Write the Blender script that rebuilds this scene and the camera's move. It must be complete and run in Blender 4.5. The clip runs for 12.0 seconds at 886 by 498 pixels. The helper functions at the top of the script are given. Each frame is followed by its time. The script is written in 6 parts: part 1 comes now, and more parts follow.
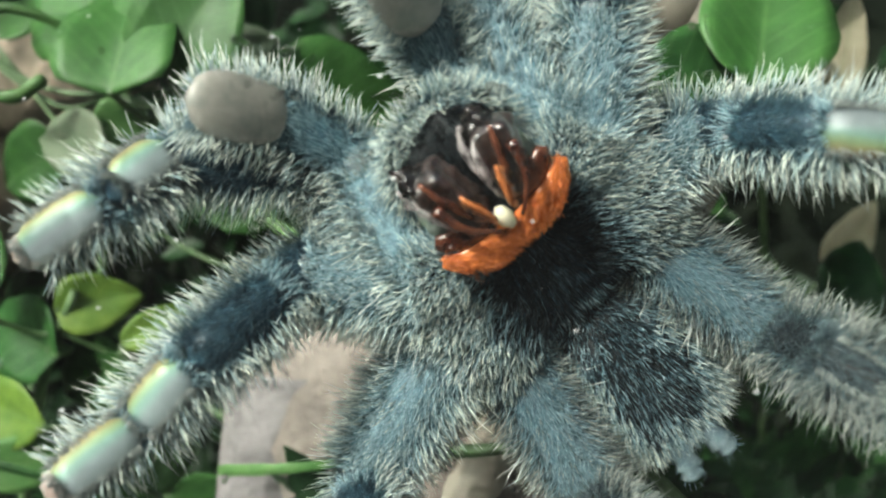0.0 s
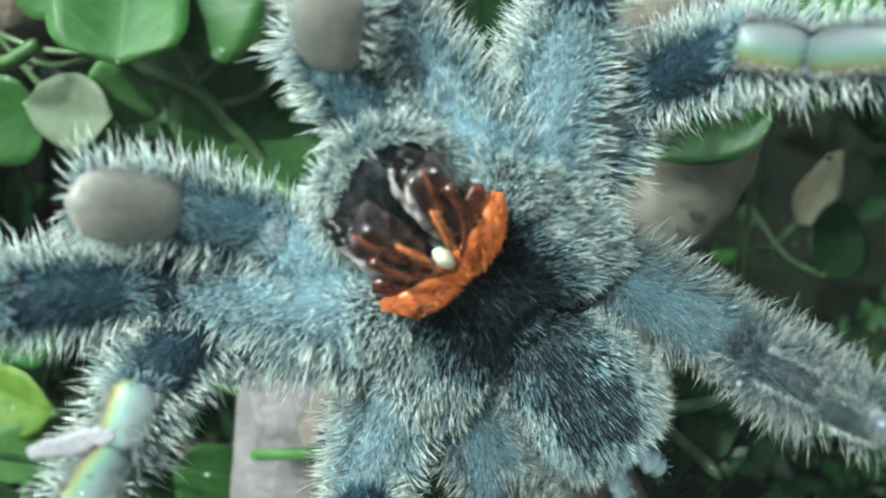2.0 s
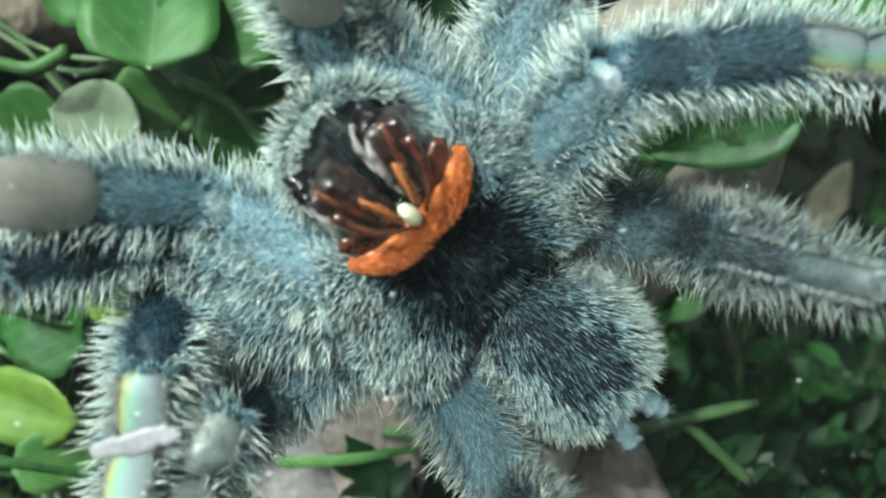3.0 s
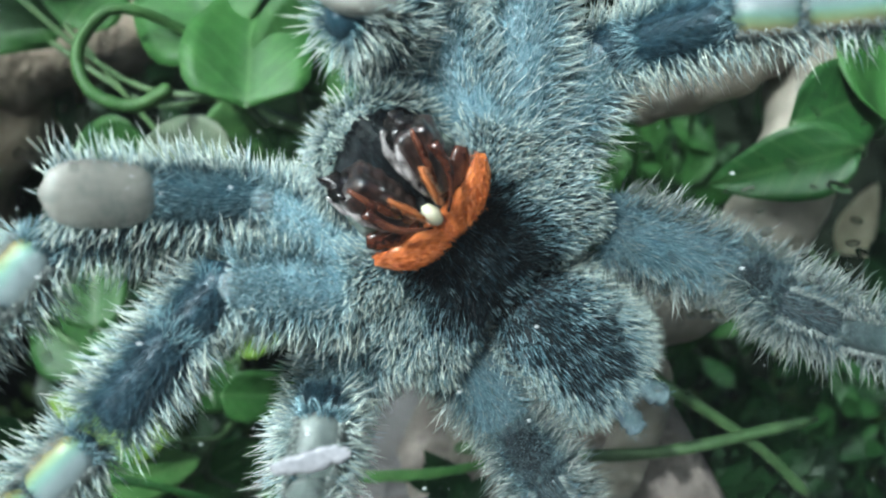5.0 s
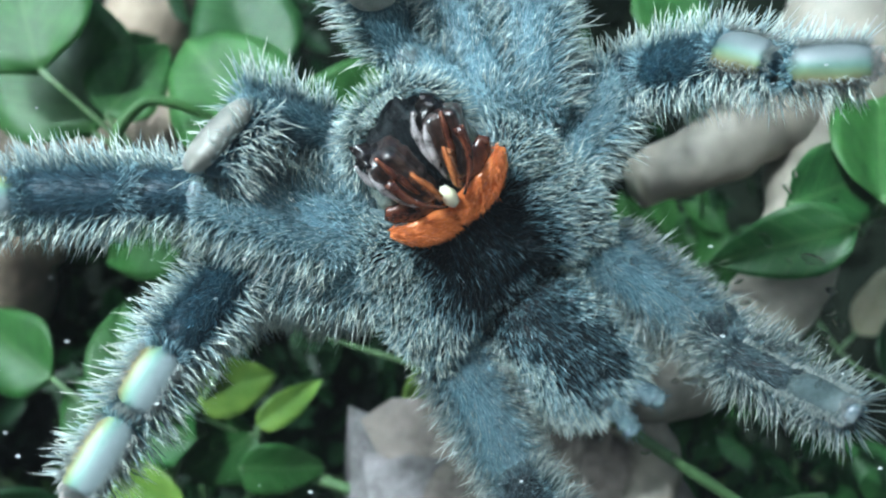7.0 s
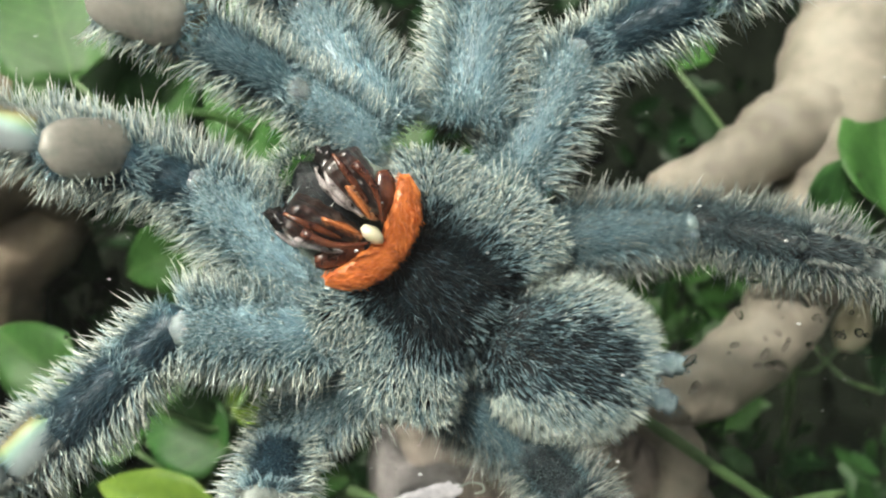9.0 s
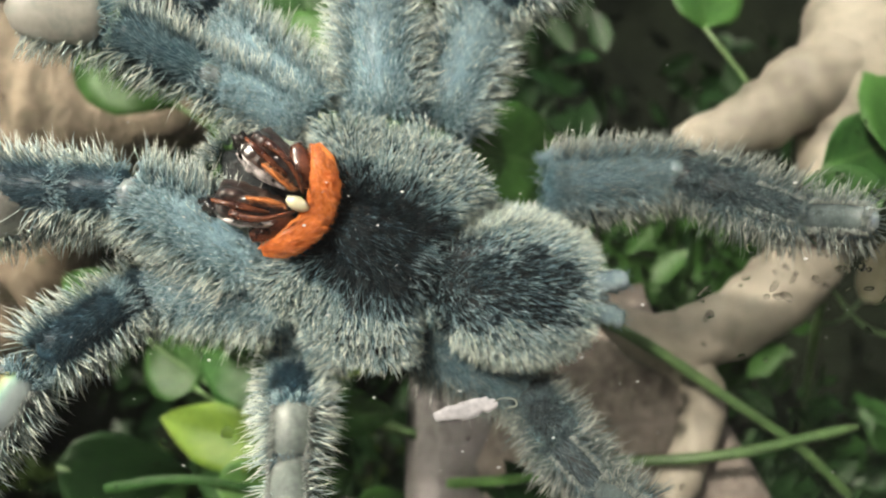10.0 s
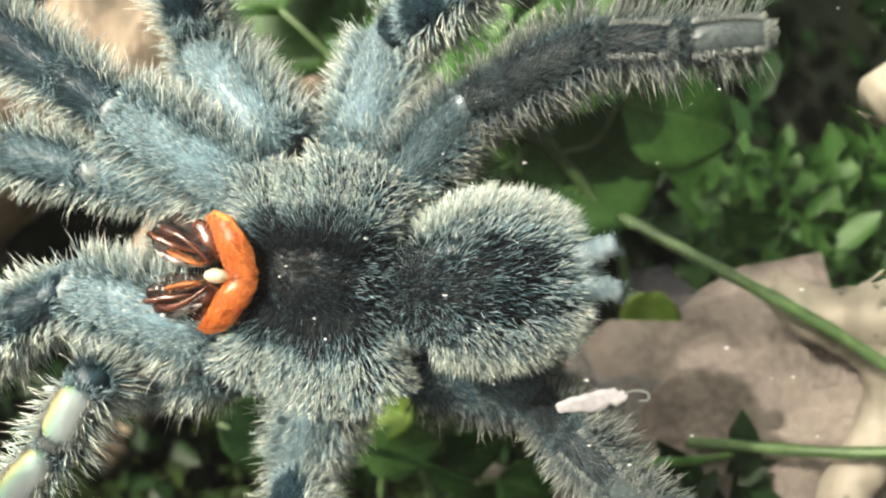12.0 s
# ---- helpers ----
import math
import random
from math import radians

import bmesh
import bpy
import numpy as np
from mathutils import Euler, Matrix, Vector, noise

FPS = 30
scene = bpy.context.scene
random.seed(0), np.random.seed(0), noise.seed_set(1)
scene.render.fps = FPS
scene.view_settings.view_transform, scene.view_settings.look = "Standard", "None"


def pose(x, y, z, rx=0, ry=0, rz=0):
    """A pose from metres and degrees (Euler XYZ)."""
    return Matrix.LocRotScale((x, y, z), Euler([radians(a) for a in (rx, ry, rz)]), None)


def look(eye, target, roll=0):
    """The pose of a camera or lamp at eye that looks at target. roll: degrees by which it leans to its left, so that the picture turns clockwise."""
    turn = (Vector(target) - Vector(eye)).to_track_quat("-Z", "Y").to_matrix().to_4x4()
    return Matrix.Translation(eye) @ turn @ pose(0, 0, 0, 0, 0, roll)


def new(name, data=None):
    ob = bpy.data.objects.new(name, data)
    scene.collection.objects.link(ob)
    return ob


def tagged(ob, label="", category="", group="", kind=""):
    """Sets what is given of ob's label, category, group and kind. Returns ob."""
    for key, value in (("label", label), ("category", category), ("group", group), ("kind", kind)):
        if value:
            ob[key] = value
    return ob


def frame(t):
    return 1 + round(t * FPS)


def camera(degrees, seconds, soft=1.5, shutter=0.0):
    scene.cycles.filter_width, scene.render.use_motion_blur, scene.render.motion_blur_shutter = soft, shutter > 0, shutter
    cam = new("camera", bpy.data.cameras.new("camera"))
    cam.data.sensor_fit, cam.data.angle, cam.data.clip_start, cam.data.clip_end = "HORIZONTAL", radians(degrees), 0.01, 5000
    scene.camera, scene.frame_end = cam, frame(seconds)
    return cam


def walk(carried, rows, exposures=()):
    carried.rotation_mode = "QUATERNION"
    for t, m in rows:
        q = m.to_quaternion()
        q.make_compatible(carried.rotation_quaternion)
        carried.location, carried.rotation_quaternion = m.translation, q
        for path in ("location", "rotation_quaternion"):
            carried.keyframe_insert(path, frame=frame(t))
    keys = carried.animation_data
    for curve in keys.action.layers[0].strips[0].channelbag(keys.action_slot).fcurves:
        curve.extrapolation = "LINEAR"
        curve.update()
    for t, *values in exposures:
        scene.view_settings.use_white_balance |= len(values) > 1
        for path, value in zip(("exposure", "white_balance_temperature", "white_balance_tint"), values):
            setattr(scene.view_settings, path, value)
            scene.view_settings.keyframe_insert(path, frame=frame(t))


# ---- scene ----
MM = 0.001


def aim(x, y, z, yaw, pitch):
    """A camera's pose from millimetres, and degrees to the right and up from straight at the pane."""
    return pose(x * MM, y * MM, z * MM, 90 + pitch, 0, -yaw)


cam = camera(55, 12.0, soft=2.1)
cam.data.dof.use_dof = True
cam.data.dof.focus_distance = 0.098
cam.data.dof.aperture_fstop = 22.0

PATH = [
    (0, 51.00, -75.06, 139.52, -5.06, 0.71),
    (0.5, 45.74, -75.89, 143.87, -4.79, 0.33),
    (1, 38.93, -75.56, 144.50, -2.59, -1.78),
    (1.5, 30.51, -73.24, 149.16, 1.34, -5.20),
    (2, 27.11, -72.37, 153.40, 2.54, -6.53),
    (2.5, 24.29, -73.37, 151.38, 3.14, -6.05),
    (3, 20.61, -72.40, 151.85, 3.42, -5.44),
    (5, 6.47, -79.39, 155.02, 3.93, -4.70),
    (5.5, 3.47, -79.34, 156.46, 2.51, -4.33),
    (6, 4.73, -80.68, 157.09, 1.76, -3.89),
    (6.5, 8.36, -83.98, 157.13, 2.54, -3.23),
    (7, 9.67, -85.69, 153.66, 1.73, 1.11),
    (7.5, 10.57, -86.37, 149.66, 0.74, 3.90),
    (9.5, -10.73, -93.06, 148.40, 6.80, 3.13),
    (10, -8.96, -98.85, 145.77, 3.69, 1.13),
    (10.5, -5.17, -101.83, 146.18, 0.35, 0.63),
    (11, -5.82, -99.84, 147.27, -1.72, -1.73),
    (11.5, -4.18, -97.28, 147.59, -4.86, -1.91),
    (12, -2.75, -91.53, 148.36, -8.36, -2.02),
]
walk(cam, [(t, aim(*place)) for t, *place in PATH],
     exposures=[(0, -0.27, 6350, 8), (1.5, -0.2, 5650, 3), (3, -0.25, 5850, 1), (5, -0.33, 5480, 5), (6.5, -0.34, 5020, 5), (7.5, -0.21, 5550, 5), (9.5, -0.43, 6950, 15), (12, 0.03, 7250, 17)])

# ---- light: open daylight with the sun high in front of the pane ----
SUN_FROM = Vector((-0.44, -0.78, 0.44)).normalized()
world = bpy.data.worlds.new("daylight")
scene.world = world
world.use_nodes = True
wn = world.node_tree.nodes
sky = wn.new("ShaderNodeTexSky")
sky.sky_type = "NISHITA"
sky.sun_disc = False
sky.sun_elevation = math.asin(SUN_FROM.z)
sky.sun_rotation = math.atan2(SUN_FROM.x, SUN_FROM.y)
world.node_tree.links.new(sky.outputs[0], wn["Background"].inputs[0])
wn["Background"].inputs[1].default_value = 0.11
sun = new("sun", bpy.data.lights.new("sun", "SUN"))
sun.data.energy = 4.7
sun.data.angle = radians(0.5)
sun.data.color = (1.0, 0.95, 0.86)
sun.matrix_world = look(SUN_FROM, (0, 0, 0))


# ---- materials ----
def material(name, build):
    m = bpy.data.materials.new(name)
    m.use_nodes = True
    n, l = m.node_tree.nodes, m.node_tree.links
    build(n, l, n["Principled BSDF"])
    return m


def noise_mix(n, l, b, low, high, scale, detail=6.0, coord="Object", second=None, spread=(0.3, 0.7)):
    """Base colour from two noises, coarse and fine, between two colours."""
    tc = n.new("ShaderNodeTexCoord")
    a = n.new("ShaderNodeTexNoise")
    a.inputs["Scale"].default_value, a.inputs["Detail"].default_value = scale, detail
    c = n.new("ShaderNodeTexNoise")
    c.inputs["Scale"].default_value, c.inputs["Detail"].default_value = scale * 7, 3
    l.new(tc.outputs[coord], a.inputs["Vector"])
    l.new(tc.outputs[coord], c.inputs["Vector"])
    add = n.new("ShaderNodeMath")
    add.operation = "MULTIPLY_ADD"
    l.new(c.outputs["Fac"], add.inputs[0])
    add.inputs[1].default_value = 0.4
    l.new(a.outputs["Fac"], add.inputs[2])
    r = n.new("ShaderNodeValToRGB")
    e = r.color_ramp.elements
    e[0].position, e[1].position = spread[0] + 0.2, spread[1] + 0.2
    e[0].color, e[1].color = (*low, 1), (*high, 1)
    if second:
        x = e.new((spread[0] + spread[1]) / 2 + 0.2)
        x.color = (*second, 1)
    l.new(add.outputs[0], r.inputs[0])
    l.new(r.outputs[0], b.inputs["Base Color"])
    return r, add


def bump(n, l, b, source, strength, distance):
    k = n.new("ShaderNodeBump")
    k.inputs["Strength"].default_value, k.inputs["Distance"].default_value = strength, distance
    l.new(source, k.inputs["Height"])
    l.new(k.outputs[0], b.inputs["Normal"])


def plain(name, low, high, rough, scale, relief=0.0, depth=0.0003, second=None, sub=0.0, spec=0.5, spread=(0.3, 0.7)):
    def build(n, l, b):
        r, add = noise_mix(n, l, b, low, high, scale, second=second, spread=spread)
        b.inputs["Roughness"].default_value = rough
        b.inputs["Specular IOR Level"].default_value = spec
        if sub:
            b.inputs["Subsurface Weight"].default_value = sub
            b.inputs["Subsurface Radius"].default_value = (0.003, 0.004, 0.002)
        if relief:
            bump(n, l, b, add.outputs[0], relief, depth)
    return material(name, build)


def hair_material(name, dark, light, rough=0.4, root=None, spec=0.6):
    """Each hair takes its own shade between the two colours; root: the colour of the hairs' lower half."""
    def build(n, l, b):
        g = n.new("ShaderNodeNewGeometry")
        r = n.new("ShaderNodeValToRGB")
        r.color_ramp.elements[0].color, r.color_ramp.elements[1].color = (*dark, 1), (*light, 1)
        l.new(g.outputs["Random Per Island"], r.inputs[0])
        l.new(r.outputs[0], b.inputs["Base Color"])
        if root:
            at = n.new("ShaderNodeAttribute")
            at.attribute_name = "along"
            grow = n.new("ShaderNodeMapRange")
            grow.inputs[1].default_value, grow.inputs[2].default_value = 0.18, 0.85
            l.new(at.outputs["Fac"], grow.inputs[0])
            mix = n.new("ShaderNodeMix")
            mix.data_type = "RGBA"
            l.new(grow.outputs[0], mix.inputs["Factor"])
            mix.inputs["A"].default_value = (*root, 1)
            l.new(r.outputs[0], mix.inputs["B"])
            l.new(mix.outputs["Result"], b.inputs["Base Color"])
        b.inputs["Roughness"].default_value = rough
        b.inputs["Specular IOR Level"].default_value = spec
    return material(name, build)


def veins(n, l, colour):
    """A pale midrib along the leaf's x axis and slanting side veins, mixed over a colour."""
    def calc(kind, *args):
        k = n.new("ShaderNodeMath")
        k.operation = kind
        for i, a in enumerate(args):
            if hasattr(a, "links"):
                l.new(a, k.inputs[i])
            else:
                k.inputs[i].default_value = a
        return k.outputs[0]
    tc = n.new("ShaderNodeTexCoord")
    sep = n.new("ShaderNodeSeparateXYZ")
    l.new(tc.outputs["Object"], sep.inputs[0])
    off = calc("ABSOLUTE", sep.outputs[2])
    rib = calc("SUBTRACT", 1.0, calc("DIVIDE", off, 0.0007))
    wave = calc("SINE", calc("MULTIPLY", calc("SUBTRACT", sep.outputs[0], calc("MULTIPLY", off, 0.9)), 1700.0))
    side = calc("MULTIPLY", calc("SUBTRACT", wave, 0.72), 1.6)
    both = n.new("ShaderNodeClamp")
    l.new(calc("MAXIMUM", rib, side), both.inputs[0])
    mix = n.new("ShaderNodeMix")
    mix.data_type = "RGBA"
    l.new(calc("MULTIPLY", both.outputs[0], 0.22), mix.inputs["Factor"])
    l.new(colour, mix.inputs["A"])
    mix.inputs["B"].default_value = (0.16, 0.26, 0.10, 1)
    return mix.outputs["Result"]


def leaf_material(name, low, high, rough=0.46, veined=True):
    def build(n, l, b):
        r, add = noise_mix(n, l, b, low, high, 60)
        info = n.new("ShaderNodeObjectInfo")
        hsv = n.new("ShaderNodeHueSaturation")
        span = n.new("ShaderNodeMapRange")
        span.inputs[3].default_value, span.inputs[4].default_value = 0.75, 1.25
        l.new(info.outputs["Random"], span.inputs[0])
        l.new(span.outputs[0], hsv.inputs["Value"])
        l.new(veins(n, l, r.outputs[0]) if veined else r.outputs[0], hsv.inputs["Color"])
        l.new(hsv.outputs[0], b.inputs["Base Color"])
        b.inputs["Roughness"].default_value = rough
        b.inputs["Specular IOR Level"].default_value = 0.28
        bump(n, l, b, add.outputs[0], 0.25, 0.0006)
        tr = n.new("ShaderNodeBsdfTranslucent")
        l.new(hsv.outputs[0], tr.inputs[0])
        mix = n.new("ShaderNodeMixShader")
        mix.inputs[0].default_value = 0.3
        l.new(b.outputs[0], mix.inputs[1])
        l.new(tr.outputs[0], mix.inputs[2])
        l.new(mix.outputs[0], n["Material Output"].inputs[0])
    return material(name, build)


def pad_material(name, film, tone=1.0):
    """Close-packed pale hairs of the soles; film: above 0 paints the iridescent sheen as a fixed band of colours; tone:
    scales that band.
    """
    def build(n, l, b):
        r, add = noise_mix(n, l, b, (0.13, 0.15, 0.135), (0.29, 0.295, 0.265), 240, second=(0.235, 0.225, 0.20), spread=(0.22, 0.72))
        b.inputs["Roughness"].default_value = 0.4
        b.inputs["Specular IOR Level"].default_value = 0.4
        bump(n, l, b, add.outputs[0], 0.5, 0.0003)
        if film:
            tc = n.new("ShaderNodeTexCoord")
            sep = n.new("ShaderNodeSeparateXYZ")
            l.new(tc.outputs["Generated"], sep.inputs[0])
            wob = n.new("ShaderNodeMath")
            wob.operation = "MULTIPLY_ADD"
            l.new(add.outputs[0], wob.inputs[0])
            wob.inputs[1].default_value = 0.12
            l.new(sep.outputs[0], wob.inputs[2])
            # the sheen is painted: fixed colours by place on the sole
            band = n.new("ShaderNodeValToRGB")
            e = band.color_ramp.elements
            e[0].position, e[0].color = 0.20, (0.21, 0.25, 0.26, 1)
            e[1].position, e[1].color = 0.98, (0.31, 0.21, 0.15, 1)
            for at, c in ((0.50, (0.24, 0.29, 0.30, 1)), (0.66, (0.19, 0.33, 0.28, 1)), (0.77, (0.24, 0.35, 0.19, 1)), (0.88, (0.33, 0.31, 0.14, 1))):
                x = e.new(at)
                x.color = c
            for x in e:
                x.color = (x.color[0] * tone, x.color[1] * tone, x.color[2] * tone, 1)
            l.new(wob.outputs[0], band.inputs[0])
            l.new(band.outputs[0], b.inputs["Base Color"])
    return material(name, build)


SKIN_BLUE = plain("blue_skin", (0.10, 0.19, 0.24), (0.25, 0.38, 0.43), 0.3, 420, 0.5, 0.0003)
SKIN_DARK = plain("dark_blue_skin", (0.007, 0.024, 0.037), (0.03, 0.075, 0.105), 0.42, 380, 0.5, 0.0003)
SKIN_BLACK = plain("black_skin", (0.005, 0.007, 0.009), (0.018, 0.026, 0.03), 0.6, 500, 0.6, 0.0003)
SKIN_PALE = plain("pale_joint_skin", (0.10, 0.15, 0.17), (0.30, 0.34, 0.35), 0.22, 300, 0.2, 0.0002, sub=0.2)
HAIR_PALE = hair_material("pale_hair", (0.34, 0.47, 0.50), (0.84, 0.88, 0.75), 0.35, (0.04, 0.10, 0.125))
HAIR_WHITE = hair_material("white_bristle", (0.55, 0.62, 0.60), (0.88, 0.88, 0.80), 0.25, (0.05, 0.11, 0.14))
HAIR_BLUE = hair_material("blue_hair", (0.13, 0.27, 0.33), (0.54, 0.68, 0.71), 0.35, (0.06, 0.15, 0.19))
# darker copies of the leg hair and skin, with shade put into the colour
HAIR_PALE_SHADED = hair_material("pale_hair_shaded", (0.08, 0.115, 0.12), (0.36, 0.38, 0.33), 0.4, (0.025, 0.05, 0.065))
HAIR_BLUE_SHADED = hair_material("blue_hair_shaded", (0.02, 0.045, 0.055), (0.11, 0.16, 0.175), 0.4, (0.012, 0.03, 0.04))
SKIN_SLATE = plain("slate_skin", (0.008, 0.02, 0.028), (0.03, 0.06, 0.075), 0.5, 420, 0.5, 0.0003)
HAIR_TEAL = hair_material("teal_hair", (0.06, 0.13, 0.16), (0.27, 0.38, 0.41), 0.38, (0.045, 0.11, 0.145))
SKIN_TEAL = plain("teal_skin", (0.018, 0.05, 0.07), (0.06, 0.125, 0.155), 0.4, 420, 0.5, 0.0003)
HAIR_NAVY = hair_material("navy_hair", (0.012, 0.032, 0.046), (0.06, 0.12, 0.16), 0.35)
HAIR_DARK = hair_material("dark_hair", (0.003, 0.006, 0.008), (0.018, 0.036, 0.046), 0.4, spec=0.3)
HAIR_ORANGE = hair_material("orange_hair", (0.42, 0.09, 0.015), (0.85, 0.25, 0.05), 0.4)
ORANGE = plain("orange_skin", (0.46, 0.11, 0.025), (0.74, 0.25, 0.07), 0.24, 300, 0.5, 0.0003)
FANG_BROWN = plain("horn_brown", (0.003, 0.003, 0.003), (0.018, 0.012, 0.011), 0.27, 330, 0.4, 0.0003, spec=1.0)


def striped_build(n, l, b):
    tc = n.new("ShaderNodeTexCoord")
    stretch = n.new("ShaderNodeVectorMath")
    stretch.operation = "MULTIPLY"
    stretch.inputs[1].default_value = (900, 900, 170)
    l.new(tc.outputs["Object"], stretch.inputs[0])
    a = n.new("ShaderNodeTexNoise")
    a.inputs["Scale"].default_value, a.inputs["Detail"].default_value = 1.0, 4
    l.new(stretch.outputs[0], a.inputs["Vector"])
    r = n.new("ShaderNodeValToRGB")
    e = r.color_ramp.elements
    e[0].position, e[0].color = 0.36, (0.004, 0.004, 0.005, 1)
    e[1].position, e[1].color = 0.70, (0.010, 0.007, 0.008, 1)
    for at, c in ((0.44, (0.006, 0.004, 0.004, 1)), (0.50, (0.055, 0.022, 0.014, 1)), (0.53, (0.008, 0.005, 0.005, 1)), (0.59, (0.07, 0.05, 0.042, 1)), (0.63, (0.006, 0.005, 0.005, 1))):
        x = e.new(at)
        x.color = c
    l.new(a.outputs["Fac"], r.inputs[0])
    l.new(r.outputs[0], b.inputs["Base Color"])
    b.inputs["Roughness"].default_value = 0.3
    b.inputs["Specular IOR Level"].default_value = 1.0
    b.inputs["Coat Weight"].default_value = 1.0
    b.inputs["Coat Roughness"].default_value = 0.22
    bump(n, l, b, a.outputs["Fac"], 0.5, 0.0007)


JAW = material("striped_horn", striped_build)
# pale grey stands in for specular streaks on the jaws
HORN_GLINT = plain("horn_glint_grey", (0.03, 0.024, 0.022), (0.42, 0.38, 0.38), 0.26, 500, 0.3, 0.0003, spec=1.0, spread=(0.3, 0.6))
FRINGE = plain("brown_orange_skin", (0.16, 0.045, 0.014), (0.44, 0.15, 0.05), 0.2, 500, 0.6, 0.0003)
HAIR_FRINGE = hair_material("brown_orange_hair", (0.2, 0.06, 0.02), (0.6, 0.24, 0.09), 0.35)
FANG_RED = plain("horn_red", (0.03, 0.008, 0.006), (0.15, 0.045, 0.02), 0.26, 260, 0.25, 0.0003, spec=1.0)
CREAM = plain("cream_skin", (0.55, 0.52, 0.36), (0.78, 0.74, 0.55), 0.25, 300, 0.2, 0.0002, sub=0.2)
MEMBRANE = plain("membrane", (0.10, 0.14, 0.13), (0.30, 0.35, 0.30), 0.22, 200, 0.4, 0.0004, sub=0.2)
SPIN = plain("spinneret_skin", (0.09, 0.14, 0.16), (0.24, 0.31, 0.33), 0.22, 300, 0.4, 0.0003, sub=0.2)
PAD_PLAIN = pad_material("sole_grey", 0)
PAD_GREY = plain("sole_pale_grey", (0.07, 0.09, 0.085), (0.19, 0.215, 0.20), 0.4, 240, 0.4, 0.0003)
PAD_DULL = plain("sole_dull", (0.02, 0.034, 0.036), (0.09, 0.115, 0.115), 0.5, 240, 0.5, 0.0005)
HAIR_SOLE = hair_material("sole_hair", (0.10, 0.12, 0.115), (0.30, 0.33, 0.31), 0.4)
PAD_SHEEN = pad_material("sole_painted_sheen", 420, 0.85)
# darker copy of the same sole: weaker light put into its colour
PAD_SHEEN_SHADED = pad_material("sole_sheen_shaded", 420, 0.5)
TUFT = plain("claw_tuft", (0.34, 0.24, 0.20), (0.52, 0.50, 0.47), 0.35, 300, 0.3, 0.0002)
LEAF_MID = leaf_material("leaf_green", (0.018, 0.07, 0.014), (0.052, 0.145, 0.032))
LEAF_DEEP = leaf_material("leaf_deep_green", (0.012, 0.05, 0.012), (0.036, 0.115, 0.027))
LEAF_LIGHT = leaf_material("leaf_light_green", (0.04, 0.12, 0.028), (0.10, 0.21, 0.06))
LEAF_YELLOW = leaf_material("leaf_yellow_green", (0.06, 0.13, 0.018), (0.16, 0.25, 0.04))
# near-black green: the background's deep shade is put into the leaf colour
LEAF_SHADED = leaf_material("leaf_shaded_green", (0.006, 0.024, 0.007), (0.015, 0.052, 0.013), veined=False)
LEAF_PALE = leaf_material("leaf_pale", (0.12, 0.19, 0.11), (0.30, 0.34, 0.24))
STEM = plain("stem_green", (0.032, 0.075, 0.022), (0.085, 0.15, 0.055), 0.5, 90, 0.3, 0.0004)
WOOD = plain("peeled_wood", (0.13, 0.118, 0.092), (0.32, 0.29, 0.235), 0.6, 45, 0.7, 0.0012)
WOOD_BROWN = plain("brown_wood", (0.16, 0.12, 0.085), (0.42, 0.34, 0.25), 0.75, 50, 0.9, 0.002)
STONE = plain("grey_stone", (0.045, 0.045, 0.042), (0.23, 0.215, 0.215), 0.75, 85, 1.0, 0.002, second=(0.16, 0.15, 0.148), spread=(0.2, 0.75))
STONE_BROWN = plain("brown_stone", (0.05, 0.048, 0.038), (0.25, 0.215, 0.185), 0.75, 85, 1.0, 0.002, second=(0.17, 0.145, 0.125), spread=(0.2, 0.75))
PEBBLE = plain("pale_pebble", (0.48, 0.44, 0.34), (0.72, 0.68, 0.55), 0.6, 60, 0.5, 0.0008)
# soil and cork hold the deep shade behind the plants in their colour
SOIL = plain("soil_shade_toned", (0.004, 0.004, 0.003), (0.016, 0.015, 0.010), 0.9, 40, 1.0, 0.003, spec=0.15)
BARK = plain("cork_shade_toned", (0.004, 0.007, 0.004), (0.014, 0.02, 0.011), 0.9, 25, 1.0, 0.004, spec=0.15)
MOSS = leaf_material("moss_green", (0.014, 0.032, 0.007), (0.05, 0.095, 0.02), 0.5, False)
FLAKE = plain("white_flake", (0.36, 0.38, 0.39), (0.82, 0.83, 0.83), 0.35, 220, 0.5, 0.0003)


def glass_build(n, l, b):
    b.inputs["Base Color"].default_value = (0.96, 1.0, 0.98, 1)
    b.inputs["Roughness"].default_value = 0.0
    b.inputs["IOR"].default_value = 1.45
    b.inputs["Transmission Weight"].default_value = 1.0
    tc = n.new("ShaderNodeTexCoord")
    smear = n.new("ShaderNodeTexNoise")
    smear.inputs["Scale"].default_value, smear.inputs["Detail"].default_value = 22.0, 5.0
    l.new(tc.outputs["Object"], smear.inputs["Vector"])
    span = n.new("ShaderNodeMapRange")
    span.inputs[1].default_value, span.inputs[2].default_value = 0.35, 0.7
    span.inputs[3].default_value, span.inputs[4].default_value = 0.001, 0.004
    l.new(smear.outputs["Fac"], span.inputs[0])
    film = n.new("ShaderNodeBsdfDiffuse")
    film.inputs[0].default_value = (0.8, 0.82, 0.8, 1)
    mix = n.new("ShaderNodeMixShader")
    l.new(span.outputs[0], mix.inputs[0])
    l.new(b.outputs[0], mix.inputs[1])
    l.new(film.outputs[0], mix.inputs[2])
    l.new(mix.outputs[0], n["Material Output"].inputs[0])


def water_build(n, l, b):
    b.inputs["Roughness"].default_value = 0.02
    b.inputs["IOR"].default_value = 1.33
    b.inputs["Transmission Weight"].default_value = 1.0


